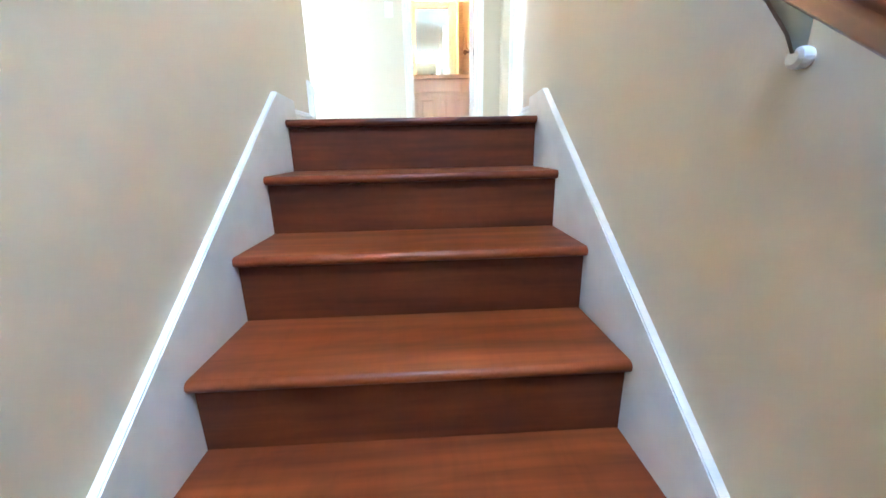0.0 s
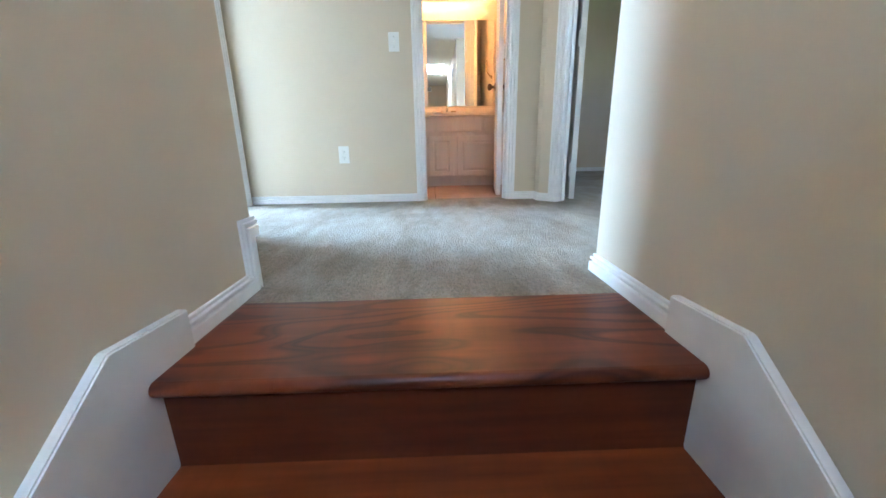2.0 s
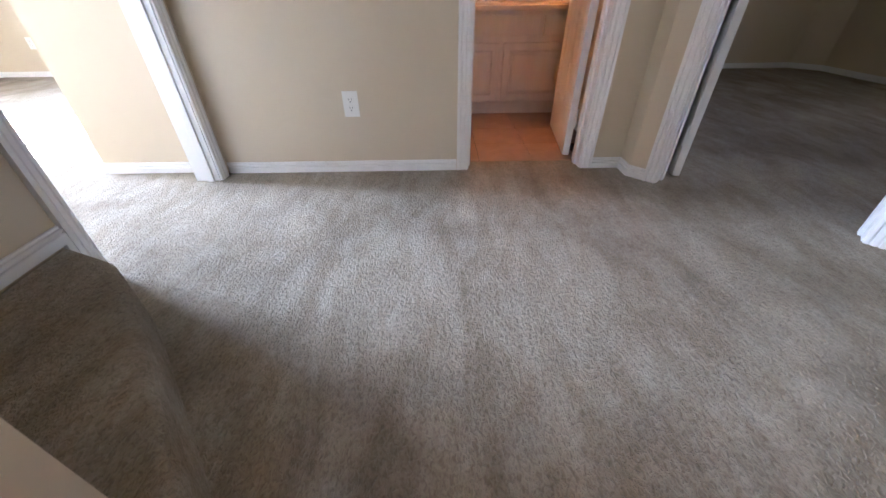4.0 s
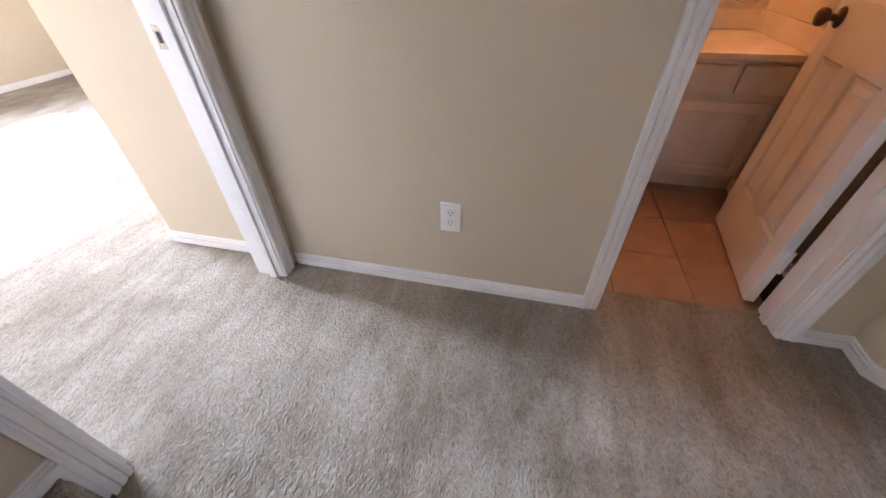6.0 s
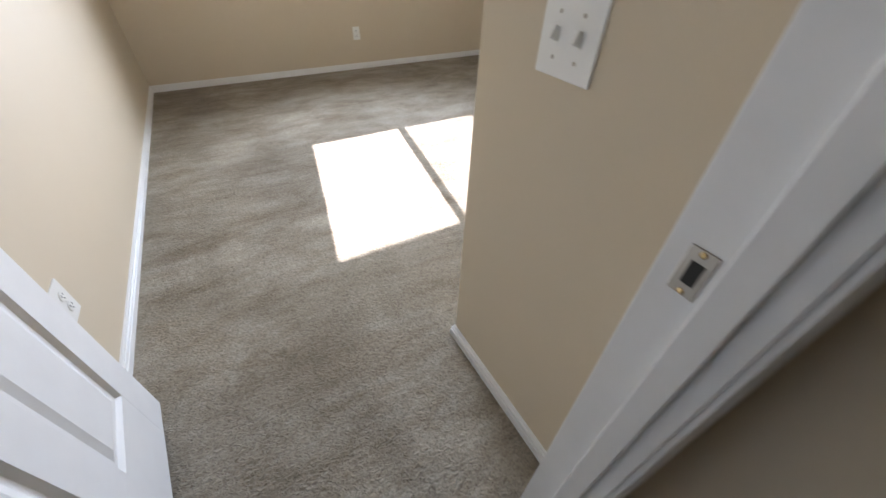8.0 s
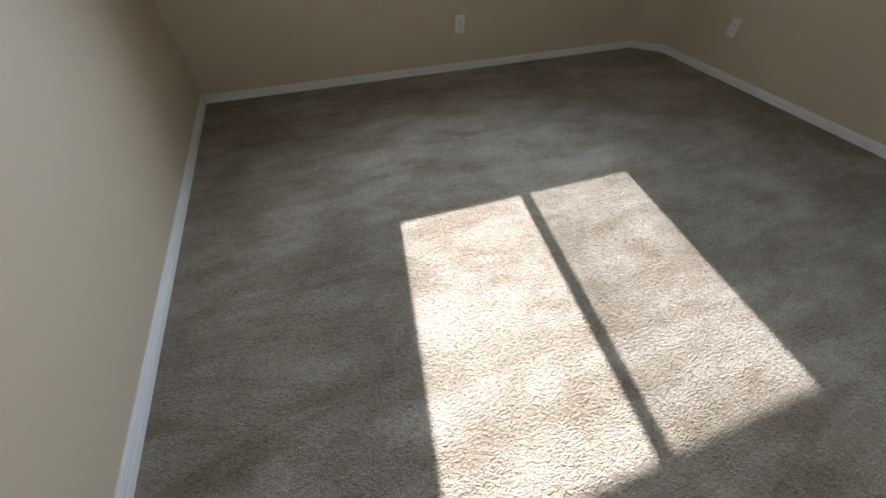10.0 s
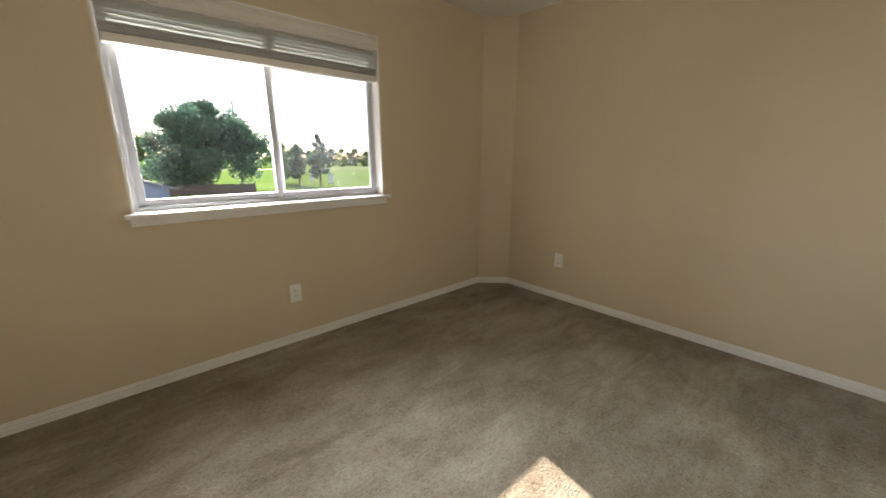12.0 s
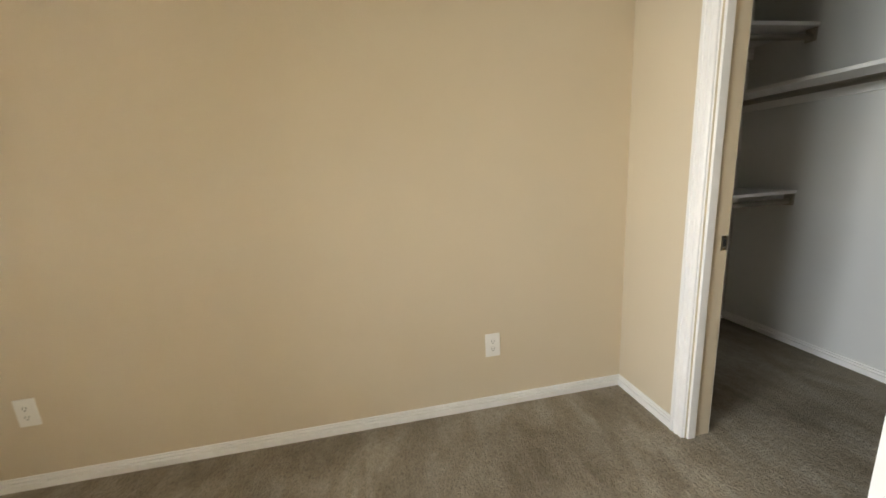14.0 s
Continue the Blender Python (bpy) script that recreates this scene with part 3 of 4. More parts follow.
def tread_mesh(depth, wood):
    bm = bmesh.new()
    prof = [(depth, 0.0), (depth, -0.028)] + [(0.014 - 0.014 * math.sin(a), -0.014 - 0.014 * math.cos(a)) for a in np.linspace(0, math.pi, 9)]
    x0, x1 = LX + 0.010, RX - 0.008
    rings = []
    for x, k in ((x0, 0.55), (x0 + 0.006, 0.85), (x0 + 0.014, 1), (x1 - 0.014, 1), (x1 - 0.006, 0.85), (x1, 0.55)):
        rings.append([Vector((x, d + (1 - k) * 0.02 * (d < 0.1), -0.014 + (h + 0.014) * (0.6 + 0.4 * k))) for d, h in prof])
    sweep(bm, None, rings)
    return mesh_of("tread", bm, wood, True)


TREAD, TOP_TREAD = tread_mesh(RUN + 0.03, WOOD), tread_mesh(0.333, FIGURED_WOOD)
for me in (TREAD, TOP_TREAD):
    for p in me.polygons:
        p.use_smooth = abs(p.normal.z) < 0.98 and abs(p.normal.x) < 0.5
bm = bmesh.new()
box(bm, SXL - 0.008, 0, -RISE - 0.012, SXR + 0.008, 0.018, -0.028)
RISER = mesh_of("riser", bm, RISER_WOOD_SHADED)
for i in range(STEPS):
    o = new("tread", TREAD if i else TOP_TREAD)
    o.parent, o.location = stairs, (0, -RUN * i, -RISE * i)
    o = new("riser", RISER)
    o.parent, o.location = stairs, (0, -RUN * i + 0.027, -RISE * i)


def skirt(name, x0, x1):
    """A stair skirt board with a level top at the landing that falls with the flight."""
    slope = 0.745
    pts = [(0.132, -0.03), (0.132, 0.080), (-0.045, 0.090), (-3.6, 0.090 - slope * 3.555), (-3.6, -0.30 - slope * 3.555), (-0.045, -0.30)]
    bm = bmesh.new()
    sweep(bm, None, [[Vector((x0, y, z)) for y, z in pts], [Vector((x1, y, z)) for y, z in pts]])
    bmesh.ops.bevel(bm, geom=[e for e in bm.edges], offset=0.003, segments=2, affect="EDGES")
    return structure(name, bm, SKIRT, "white painted wooden stair skirt board beside the treads", "trim")


skirt("stair_skirt_left", LX, SXL)
skirt("stair_skirt_right", SXR, RX)

# ---- baseboards ----
baseboard((LX, 0.128), (LX, 0.432), eb=0)
baseboard((RX, 0.51), (RX, 0.132), ea=1)
baseboard((RX + 1.9, 0.51), (RX, 0.51), eb=1)
baseboard((DX1, NY), (-0.084, NY), ea=-1)
baseboard((0.622, NY), (0.775, NY), eb=-1)
baseboard((0.775, NY), (0.775, 2.02), ea=-1, eb=0.4)
baseboard((0.775, 2.02), (0.775 + 0.08 * S2, 2.02 - 0.08 * S2), ea=0.4)
baseboard((0.775 + 0.925 * S2, 2.02 - 0.925 * S2), (2.285, 0.51))
baseboard((VX, 3.34), (VX, VY), eb=1)
baseboard((VX, VY), (DX0 - 0.02, VY), ea=1)
baseboard((DX0, SY), (WX, SY), eb=-1)
baseboard((WX, SY), (WX, 4.707), ea=-1, eb=-0.4)
baseboard((WX, 4.707), (-5.116, BY), ea=-0.4, eb=-0.4)
baseboard((-5.116, BY), (EX, BY), ea=-0.4, eb=-1)
baseboard((EX, BY), (EX, 4.548), ea=-1)
baseboard((-0.80, 5.42), (-0.80, 3.0), ea=-1)
baseboard((EX + TH, 5.42), (-0.80, 5.42), eb=-1)
baseboard((0.865, 4.87), (3.85, 4.87), eb=-0.4)
baseboard((3.85, 4.87), (4.06, 4.66), ea=-0.4, eb=-0.4)
baseboard((4.06, 4.66), (4.06, 0.4), ea=-0.4)
baseboard((0.75, 3.1), (0.75, 2.26))


def upright_moulding(foot, along, out, z0, z1, top):
    """Moulding from z0 to z1 on a wall: along is the way its thick edge faces, out is off the wall; then a level run at the top."""
    foot, along, out = Vector(foot), Vector(along), Vector(out)
    bm = bmesh.new()
    z = Vector((0, 0, 1))
    sweep(bm, None, [[foot - along * w + out * d + z * (z0 + w) for d, w in BASE_PROFILE], [foot - along * w + out * d + z * (z1 + w) for d, w in BASE_PROFILE],
                     [foot + along * top + out * d + z * (z1 + w) for d, w in BASE_PROFILE]])
    return structure("baseboard", bm, TRIM, "white painted baseboard mitred up over the carpeted step", "baseboard")


upright_moulding((LX, 0.448, 0), (0, 1, 0), (1, 0, 0), -0.002, 0.146, 0.0265)
bm = bmesh.new()
sweep(bm, None, [[Vector((LX + d, 0.46 + d, 0.146 + w)) for d, w in BASE_PROFILE], [Vector((DX1, 0.46 + d, 0.146 + w)) for d, w in BASE_PROFILE]])
structure("baseboard", bm, TRIM, "white painted moulded baseboard above the carpeted step", "baseboard")
upright_moulding((DX1, 1.205, 0), (0, -1, 0), (1, 0, 0), 0.0, 0.18, 0.74)


# ---- doors ----
def frame_set(name, label, origin, u, n, width, height=2.03, stop_at=0.68, wide=1.0, back=True, flip=False):
    t = thing(name, label, "door frame", kind="structure")
    jambs(origin, u, n, width, height, TH, t, stop_at)
    casing("casing", origin, u, n, width, height, t, wide)
    if back:
        o = Vector(origin) - Vector(n) * TH
        casing("casing", o, u, -Vector(n), width, height, t, skip="a" if flip else "")
    return t


frame_set("door_frame_1", "white moulded casing round the bathroom doorway", (-0.02, NY, 0), (1, 0, 0), (0, -1, 0), 0.58)
bath_door = thing("door_1", "white six-panel bathroom door standing open", "door", pose(0.551, 2.268, 0.012, 0, 0, 82.5), kind="structure")
door_leaf(bath_door, 0.565, 2.0)
knob_set(bath_door, 0.505, 0.845)
for z in (0.2, 1.0, 1.8):
    hinge(bath_door, -0.002, 0.002, z)

fr2 = frame_set("door_frame_2", "white moulded casing round the bedroom doorway", (DX1, 1.285, 0), (0, 1, 0), (1, 0, 0), 0.737, stop_at=0.5, back=False)
strike(fr2, (-1.354, 2.022, 0.875), (1, 0, 0), (0, -1, 0))
bed_door = thing("door_2", "white six-panel bedroom door open against the wall", "door", pose(-1.395, 1.29, 0.012, 0, 0, 186.0), kind="structure")
door_leaf(bed_door, 0.735, 2.0)
knob_set(bed_door, 0.665, 0.90)
for z in (0.2, 1.0, 1.8):
    hinge(bed_door, -0.002, 0.002, z)

fo = (0.775 + 0.142 * S2, 2.02 - 0.142 * S2, 0)
frame_set("door_frame_3", "white moulded casing round the angled doorway", fo, (S2, -S2, 0), (-S2, -S2, 0), 0.72)
far_door = thing("door_3", "white six-panel door of the far room standing open", "door",
                 pose(fo[0] + 0.118 * S2 + 0.052, fo[1] + 0.128 * S2 - 0.040, 0.012, 0, 0, 80), kind="structure")
door_leaf(far_door, 0.70, 2.0)
knob_set(far_door, 0.64, 0.90)
for z in (0.2, 1.0, 1.8):
    hinge(far_door, -0.002, 0.002, z, 0.040)

fr4 = frame_set("door_frame_4", "white moulded casing round the closet doorway", (EX, 4.485, 0), (0, -1, 0), (-1, 0, 0), 1.055, stop_at=0.36)
strike(fr4, (EX + 0.098, 4.485, 0.825), (1, 0, 0), (0, -1, 0))
closet_door = thing("door_4", "white six-panel closet door closed beside the open half", "door", pose(EX + 0.012, 3.945, 0.012, 0, 0, -90), kind="structure")
door_leaf(closet_door, 0.512, 2.0)

# ---- outlets and switches ----
outlet("wall_outlet", on_wall(-0.586, NY, 0.335, 0, -1))
outlet("wall_outlet", on_wall(WX, 2.999, 0.327, 1, 0))
outlet("wall_outlet", on_wall(-2.326, SY, 0.328, 0, 1))
outlet("wall_outlet", on_wall(-4.598, BY, 0.333, 0, -1))
outlet("wall_outlet", on_wall(-2.703, BY, 0.327, 0, -1))
switch("light_switch", on_wall(-0.199, NY, 1.042, 0, -1), 1, "white single toggle light switch on the landing wall")
switch("light_switch", on_wall(-1.690, VY, 1.008, 0, -1), 2, "white double toggle light switch beside the bedroom door")

# ---- bedroom window ----
WY0, WY1, WZ0, WZ1 = 2.29, 3.69, 0.885, 1.93
window = thing("window_1", "white vinyl sliding window with two panes", "window", kind="structure")
GX = WX - 0.11
for name, b in (("window_frame", (GX - 0.035, WY0, WZ0, GX + 0.035, WY0 + 0.035, WZ1)), ("window_frame", (GX - 0.035, WY1 - 0.015, WZ0, GX + 0.035, WY1, WZ1)),
                ("window_frame", (GX - 0.035, WY0 + 0.035, WZ0, GX + 0.035, WY1 - 0.015, WZ0 + 0.04)), ("window_frame", (GX - 0.035, WY0 + 0.035, WZ1 - 0.04, GX + 0.035, WY1 - 0.015, WZ1))):
    bm = bmesh.new()
    box(bm, *b, 0.003)
    part(name, bm, VINYL, window)
for y0, y1, gx in ((WY0 + 0.035, 3.045, GX - 0.014), (2.985, WY1 - 0.015, GX + 0.014)):
    sash = []
    w = 0.034
    for b in ((y0, WZ0 + 0.04, y0 + w, WZ1 - 0.04), (y1 - w, WZ0 + 0.04, y1, WZ1 - 0.04), (y0 + w, WZ0 + 0.04, y1 - w, WZ0 + 0.04 + w), (y0 + w, WZ1 - 0.04 - w, y1 - w, WZ1 - 0.04)):
        bm = bmesh.new()
        box(bm, gx - 0.012, b[0], b[1], gx + 0.012, b[2], b[3], 0.002)
        part("sash", bm, VINYL, window)
    bm = bmesh.new()
    box(bm, gx - 0.002, y0 + w - 0.004, WZ0 + 0.04 + w - 0.004, gx + 0.002, y1 - w + 0.004, WZ1 - 0.04 - w + 0.004)
    pane = part("pane", bm, GLASS, window, "clear window glass")
    pane.visible_shadow = False
bm = bmesh.new()
box(bm, GX - 0.032, 3.03, WZ0 + 0.04, GX - 0.0315, WY1 - 0.036, WZ1 - 0.04)
part("insect_screen", bm, SCREEN, window, "dark insect screen mesh")
bm = bmesh.new()
box(bm, GX + 0.026, 2.988, 1.20, GX + 0.036, 3.006, 1.27, 0.003)
part("latch", bm, VINYL, window, "small white sash latch")
for b in ((WX - 0.075, WY0, WZ0, WX + 0.001, WY0 + 0.012, WZ1), (WX - 0.075, WY1 - 0.012, WZ0, WX + 0.001, WY1, WZ1), (WX - 0.075, WY0 + 0.012, WZ1 - 0.012, WX + 0.001, WY1 - 0.012, WZ1)):
    bm = bmesh.new()
    box(bm, *b, 0.002)
    part("reveal", bm, TRIM, window)
bm = bmesh.new()
box(bm, WX - 0.075, WY0 + 0.001, WZ0 - 0.001, WX + 0.001, WY1 - 0.001, WZ0 + 0.02)
box(bm, WX, WY0 - 0.03, WZ0 - 0.001, WX + 0.05, WY1 + 0.03, WZ0 + 0.02, 0.006)
part("window_sill", bm, TRIM, window, "white painted wooden stool with rounded nose")
bm = bmesh.new()
box(bm, WX, WY0 - 0.012, WZ0 - 0.042, WX + 0.016, WY1 + 0.012, WZ0 - 0.0015, 0.004)
part("apron", bm, TRIM, window)

blind = thing("window_blind", "white faux-wood blind raised to the top of the window", "blind", pose(WX - 0.032, 0, 0))
bm = bmesh.new()
box(bm, -0.03, WY0 + 0.018, 1.838, 0.03, WY1 - 0.018, 1.917, 0.003)
part("headrail", bm, BLIND, blind)
bm = bmesh.new()
prof = [(0.030, 1.905), (0.044, 1.905), (0.046, 1.900), (0.041, 1.893), (0.041, 1.868), (0.045, 1.862), (0.045, 1.846), (0.036, 1.846), (0.036, 1.895), (0.030, 1.895)]
sweep(bm, None, [[Vector((x, y, z)) for x, z in prof] for y in (WY0 + 0.012, WY1 - 0.012)])
part("valance", bm, BLIND, blind, "moulded white valance")
bm = bmesh.new()
box(bm, -0.025, WY0 + 0.02, -0.0014, 0.025, WY1 - 0.02, 0.0014, 0.001)
SLAT = mesh_of("slat", bm, SLAT_MAT)
for k in range(5):
    o = new("slat", SLAT)
    o.parent = blind
    o.matrix_basis = pose(random.uniform(-0.002, 0.002), 0, 1.832 - 0.021 * k, 0, 68 - 2 * k + random.uniform(-3, 3), random.uniform(-0.1, 0.1))
for k in range(11):
    o = new("slat", SLAT)
    o.parent = blind
    o.matrix_basis = pose(random.uniform(-0.0015, 0.0015), 0, 1.7345 - 0.0040 * k, 0, random.uniform(-1.5, 1.5), random.uniform(-0.1, 0.1))
bm = bmesh.new()
box(bm, -0.026, WY0 + 0.02, 1.652, 0.026, WY1 - 0.02, 1.690, 0.004)
part("bottom_rail", bm, BLIND, blind)
for y in (2.50, 2.99, 3.48):
    bm = bmesh.new()
    for dx in (-0.024, 0.0275):
        cyl(bm, (dx, y, 1.65), (dx, y, 1.86), 0.0009, seg=6)
    part("ladder_cord", bm, PLASTIC, blind)
bm = bmesh.new()
cyl(bm, (0.034, WY1 - 0.05, 0.99), (0.034, WY1 - 0.05, 1.86), 0.0012, seg=6)
lathe(bm, ((0.002, 0.03), (0.006, 0.0), (0.0035, -0.004)), Matrix.Translation((0.034, WY1 - 0.05, 0.97)), 10)
part("pull_cord", bm, PLASTIC, blind)

# ---- added unseen window of the far room, round its lamp ----
w3 = thing("added_far_window", "white framed window added to the far room, unseen", "window", kind="structure")
for b in ((4.12, 1.36, 0.85, 4.17, 1.40, 1.95), (4.12, 2.42, 0.85, 4.17, 2.46, 1.95), (4.12, 1.40, 0.85, 4.17, 2.42, 0.89), (4.12, 1.40, 1.91, 4.17, 2.42, 1.95)):
    bm = bmesh.new()
    box(bm, *b, 0.003)
    part("window_frame", bm, VINYL, w3)

# ---- handrail ----
rail = thing("handrail", "dark stained oak handrail on metal wall brackets", "handrail")
RZ0 = 0.086


def rail_point(y, dx=0.0, dz=0.0):
    return Vector((RX - 0.062 + dx, y, RZ0 + 0.732 * (y + 0.99) + dz))


prof = [(-0.030, -0.022), (-0.018, -0.030), (0.018, -0.030), (0.030, -0.022), (0.022, -0.012), (0.022, -0.002), (0.030, 0.008), (0.028, 0.024), (0.014, 0.034), (-0.014, 0.034),
        (-0.028, 0.024), (-0.030, 0.008), (-0.022, -0.002), (-0.022, -0.012)]
bm = bmesh.new()
sweep(bm, None, [[rail_point(y, dx, dz) for dx, dz in prof] for y in (-3.5, -0.32)])
part("rail", bm, RAIL_WOOD, rail, "moulded dark oak rail", True)
for y in (-0.99, -2.1, -3.2):
    base = rail_point(y)
    bm = bmesh.new()
    lathe(bm, ((0.012, 0), (0.013, 0.006), (0.012, 0.014), (0.008, 0.018)), Matrix.Translation((RX, y, base.z - 0.105)) @ pose(0, 0, 0, 0, -90), 20)
    br = part("bracket", bm, PLASTIC, rail, "white rubber bracket foot")
    bm = bmesh.new()
    web = [(-0.004, -0.100), (-0.016, -0.104), (-0.030, -0.080), (-0.062, -0.046), (-0.084, -0.034), (-0.084, -0.0305), (-0.004, -0.0305)]
    sweep(bm, None, [[Vector((RX + dx, y + dy, base.z + dz)) for dx, dz in web] for dy in (-0.0025, 0.0025)])
    box(bm, RX - 0.088, y - 0.014, base.z - 0.0335, RX - 0.040, y + 0.014, base.z - 0.0295, 0.001)
    part("arm", bm, BRACKET_METAL, br, "grey metal bracket arm")

# ---- bathroom ----
vanity = thing("vanity_cabinet", "off-white painted vanity cabinet with raised panel doors", "cabinet", pose(0, 3.10, 0))
V0, V1, VT = -0.40, 0.748, 0.655
bm = bmesh.new()
box(bm, V0, 0.016, 0.085, V1, 0.55, VT)
box(bm, V0, 0.065, 0.0, V1, 0.55, 0.085)
part("body", bm, CABINET, vanity)


def raised_front(name, x0, x1, z0, z1, margin):
    """A door front with a sunk groove round a raised field; its face lies at y = -0.004."""
    bm = bmesh.new()
    loops = []
    for ins, y in ((0.0, 0.0155), (0.0, 0.0), (0.004, -0.004), (margin, -0.004), (margin + 0.006, 0.004), (margin + 0.013, 0.004), (margin + 0.03, -0.003)):
        loops.append([bm.verts.new((px, y, pz)) for px, pz in ((x0 + ins, z0 + ins), (x1 - ins, z0 + ins), (x1 - ins, z1 - ins), (x0 + ins, z1 - ins))])
    for a, b in zip(loops, loops[1:]):
        for k in range(4):
            bm.faces.new((a[k], a[(k + 1) % 4], b[(k + 1) % 4], b[k]))
    bm.faces.new(loops[-1])
    bm.faces.new(list(reversed(loops[0])))
    return part(name, bm, CABINET, vanity)


for x0, x1 in ((-0.385, -0.03), (0.0, 0.245), (0.275, 0.725)):
    raised_front("cabinet_door", x0, x1, 0.10, 0.475, 0.045)
for x0, x1 in ((-0.385, 0.04), (0.07, 0.50), (0.53, 0.725)):
    bm = bmesh.new()
    box(bm, x0, -0.004, 0.515, x1, 0.0155, 0.635, 0.005)
    part("drawer_front", bm, CABINET, vanity)

top = thing("countertop", "pale cultured marble vanity top with backsplash", "countertop", pose(0, 3.10, VT))
bm = bmesh.new()
box(bm, V0 - 0.02, -0.03, 0.0, V1, 0.56, 0.032, 0.007)
part("slab", bm, MARBLE, top)
bm = bmesh.new()
box(bm, V0 - 0.02, 0.54, 0.033, V1 - 0.0205, 0.559, 0.125, 0.004)
part("backsplash", bm, MARBLE, top)
bm = bmesh.new()
box(bm, V1 - 0.02, -0.025, 0.033, V1, 0.559, 0.125, 0.004)
part("sidesplash", bm, MARBLE, top)
bm = bmesh.new()
rings = []
for r, h in ((1.0, 0.0328), (0.97, 0.036), (0.92, 0.033)):
    rings.append([bm.verts.new((0.2 + 0.22 * r * math.cos(a), 0.26 + 0.165 * r * math.sin(a), h)) for a in np.linspace(0, 2 * math.pi, 32, endpoint=False)])
for a, b in zip(rings, rings[1:]):
    for k in range(32):
        bm.faces.new((a[k], a[(k + 1) % 32], b[(k + 1) % 32], b[k]))
bm.faces.new(rings[-1])
part("basin", bm, MARBLE, top, "oval basin with a raised rim", True)

tap = thing("faucet", "chrome and brass two-handle bathroom faucet on the countertop", "faucet", pose(0.2, 3.10 + 0.46, VT + 0.033))
bm = bmesh.new()
box(bm, -0.078, -0.025, 0, 0.078, 0.025, 0.014, 0.006)
part("base_plate", bm, CHROME, tap)
bm = bmesh.new()
pts = [Vector((0, 0, 0.01)), Vector((0, -0.005, 0.06)), Vector((0, -0.05, 0.088)), Vector((0, -0.10, 0.075))]
for a, b in zip(pts, pts[1:]):
    cyl(bm, a, b, 0.013, 0.011, 16)
part("spout", bm, CHROME, tap, "", True)
for s in (-1, 1):
    bm = bmesh.new()
    lathe(bm, ((0.02, 0.0), (0.018, 0.03), (0.01, 0.034), (0.01, 0.042), (0.006, 0.045)), Matrix.Translation((s * 0.055, 0, 0.012)), 16)
    box(bm, s * 0.055 - 0.006 + s * 0.02, -0.008, 0.044, s * 0.055 + 0.006 + s * 0.035, 0.008, 0.056, 0.004)
    part("handle", bm, BRASS, tap, "brass lever handle")

bm = bmesh.new()
box(bm, -0.38, 3.653, 0.80, 0.70, 3.6585, 1.62)
tagged(part("mirror", bm, MIRROR), "large frameless mirror above the vanity", "mirror")

bar = thing("vanity_light", "brass vanity light bar with glowing globe bulbs", "lamp", pose(0.2, 3.66, 1.86))
bm = bmesh.new()
box(bm, -0.30, -0.035, -0.055, 0.30, 0, 0.055, 0.005)
part("back_plate", bm, BRASS, bar)
for k in range(4):
    x = -0.225 + 0.15 * k
    bm = bmesh.new()
    cyl(bm, (x, -0.034, 0), (x, -0.058, 0), 0.02)
    sk = part("socket", bm, PLASTIC, bar)
    bm = bmesh.new()
    bmesh.ops.create_uvsphere(bm, u_segments=20, v_segments=12, radius=0.042, matrix=Matrix.Translation((x, -0.098, 0)))
    part("bulb", bm, BULB, sk, "glowing frosted globe bulb", True)

tow = thing("towel_holder", "brass towel arm on the bathroom wall", "towel holder", pose(0.75, 3.22, 1.16))
bm = bmesh.new()
lathe(bm, ((0.024, 0), (0.022, 0.006), (0.009, 0.01)), pose(0, 0, 0, 0, -90), 16)
part("wall_plate", bm, BRASS, tow)
bm = bmesh.new()
cyl(bm, (-0.008, 0, 0), (-0.06, 0.02, 0.05), 0.006, seg=10)
cyl(bm, (-0.06, 0.02, 0.05), (-0.07, 0.09, 0.16), 0.006, seg=10)
part("arm", bm, BRASS, tow)

# ---- closet shelves ----
def closet_shelf(name, m, length, depth):
    """A shelf on a cleat with a rod under its front: x along it, y from the wall outwards."""
    t = thing(name, "white closet shelf with a metal hanging rod", "shelf", m, group="closet shelves")
    bm = bmesh.new()
    box(bm, 0, 0.0, 0, length, depth, 0.019, 0.002)
    part("board", bm, TRIM, t)
    bm = bmesh.new()
    box(bm, 0, 0.0005, -0.07, length, 0.018, -0.0005, 0.002)
    part("cleat", bm, TRIM, t)
    bm = bmesh.new()
    cyl(bm, (0.006, depth - 0.035, -0.045), (length - 0.006, depth - 0.035, -0.045), 0.0155, seg=18)
    part("rod", bm, STEEL, t, "satin metal hanging rod", True)
    for x in (0.0, length - 0.012):
        bm = bmesh.new()
        box(bm, x, depth - 0.06, -0.07, x + 0.012, depth - 0.008, -0.001, 0.004)
        part("rod_socket", bm, STEEL, t)
    return t


closet_shelf("closet_shelf", pose(-0.802, 5.418, 0.905, 0, 0, 180), 1.09, 0.36)
closet_shelf("closet_shelf", pose(-0.802, 5.418, 1.78, 0, 0, 180), 1.09, 0.36)
closet_shelf("closet_shelf", pose(-0.802, 3.2, 1.472, 0, 0, 90), 2.21, 0.30)

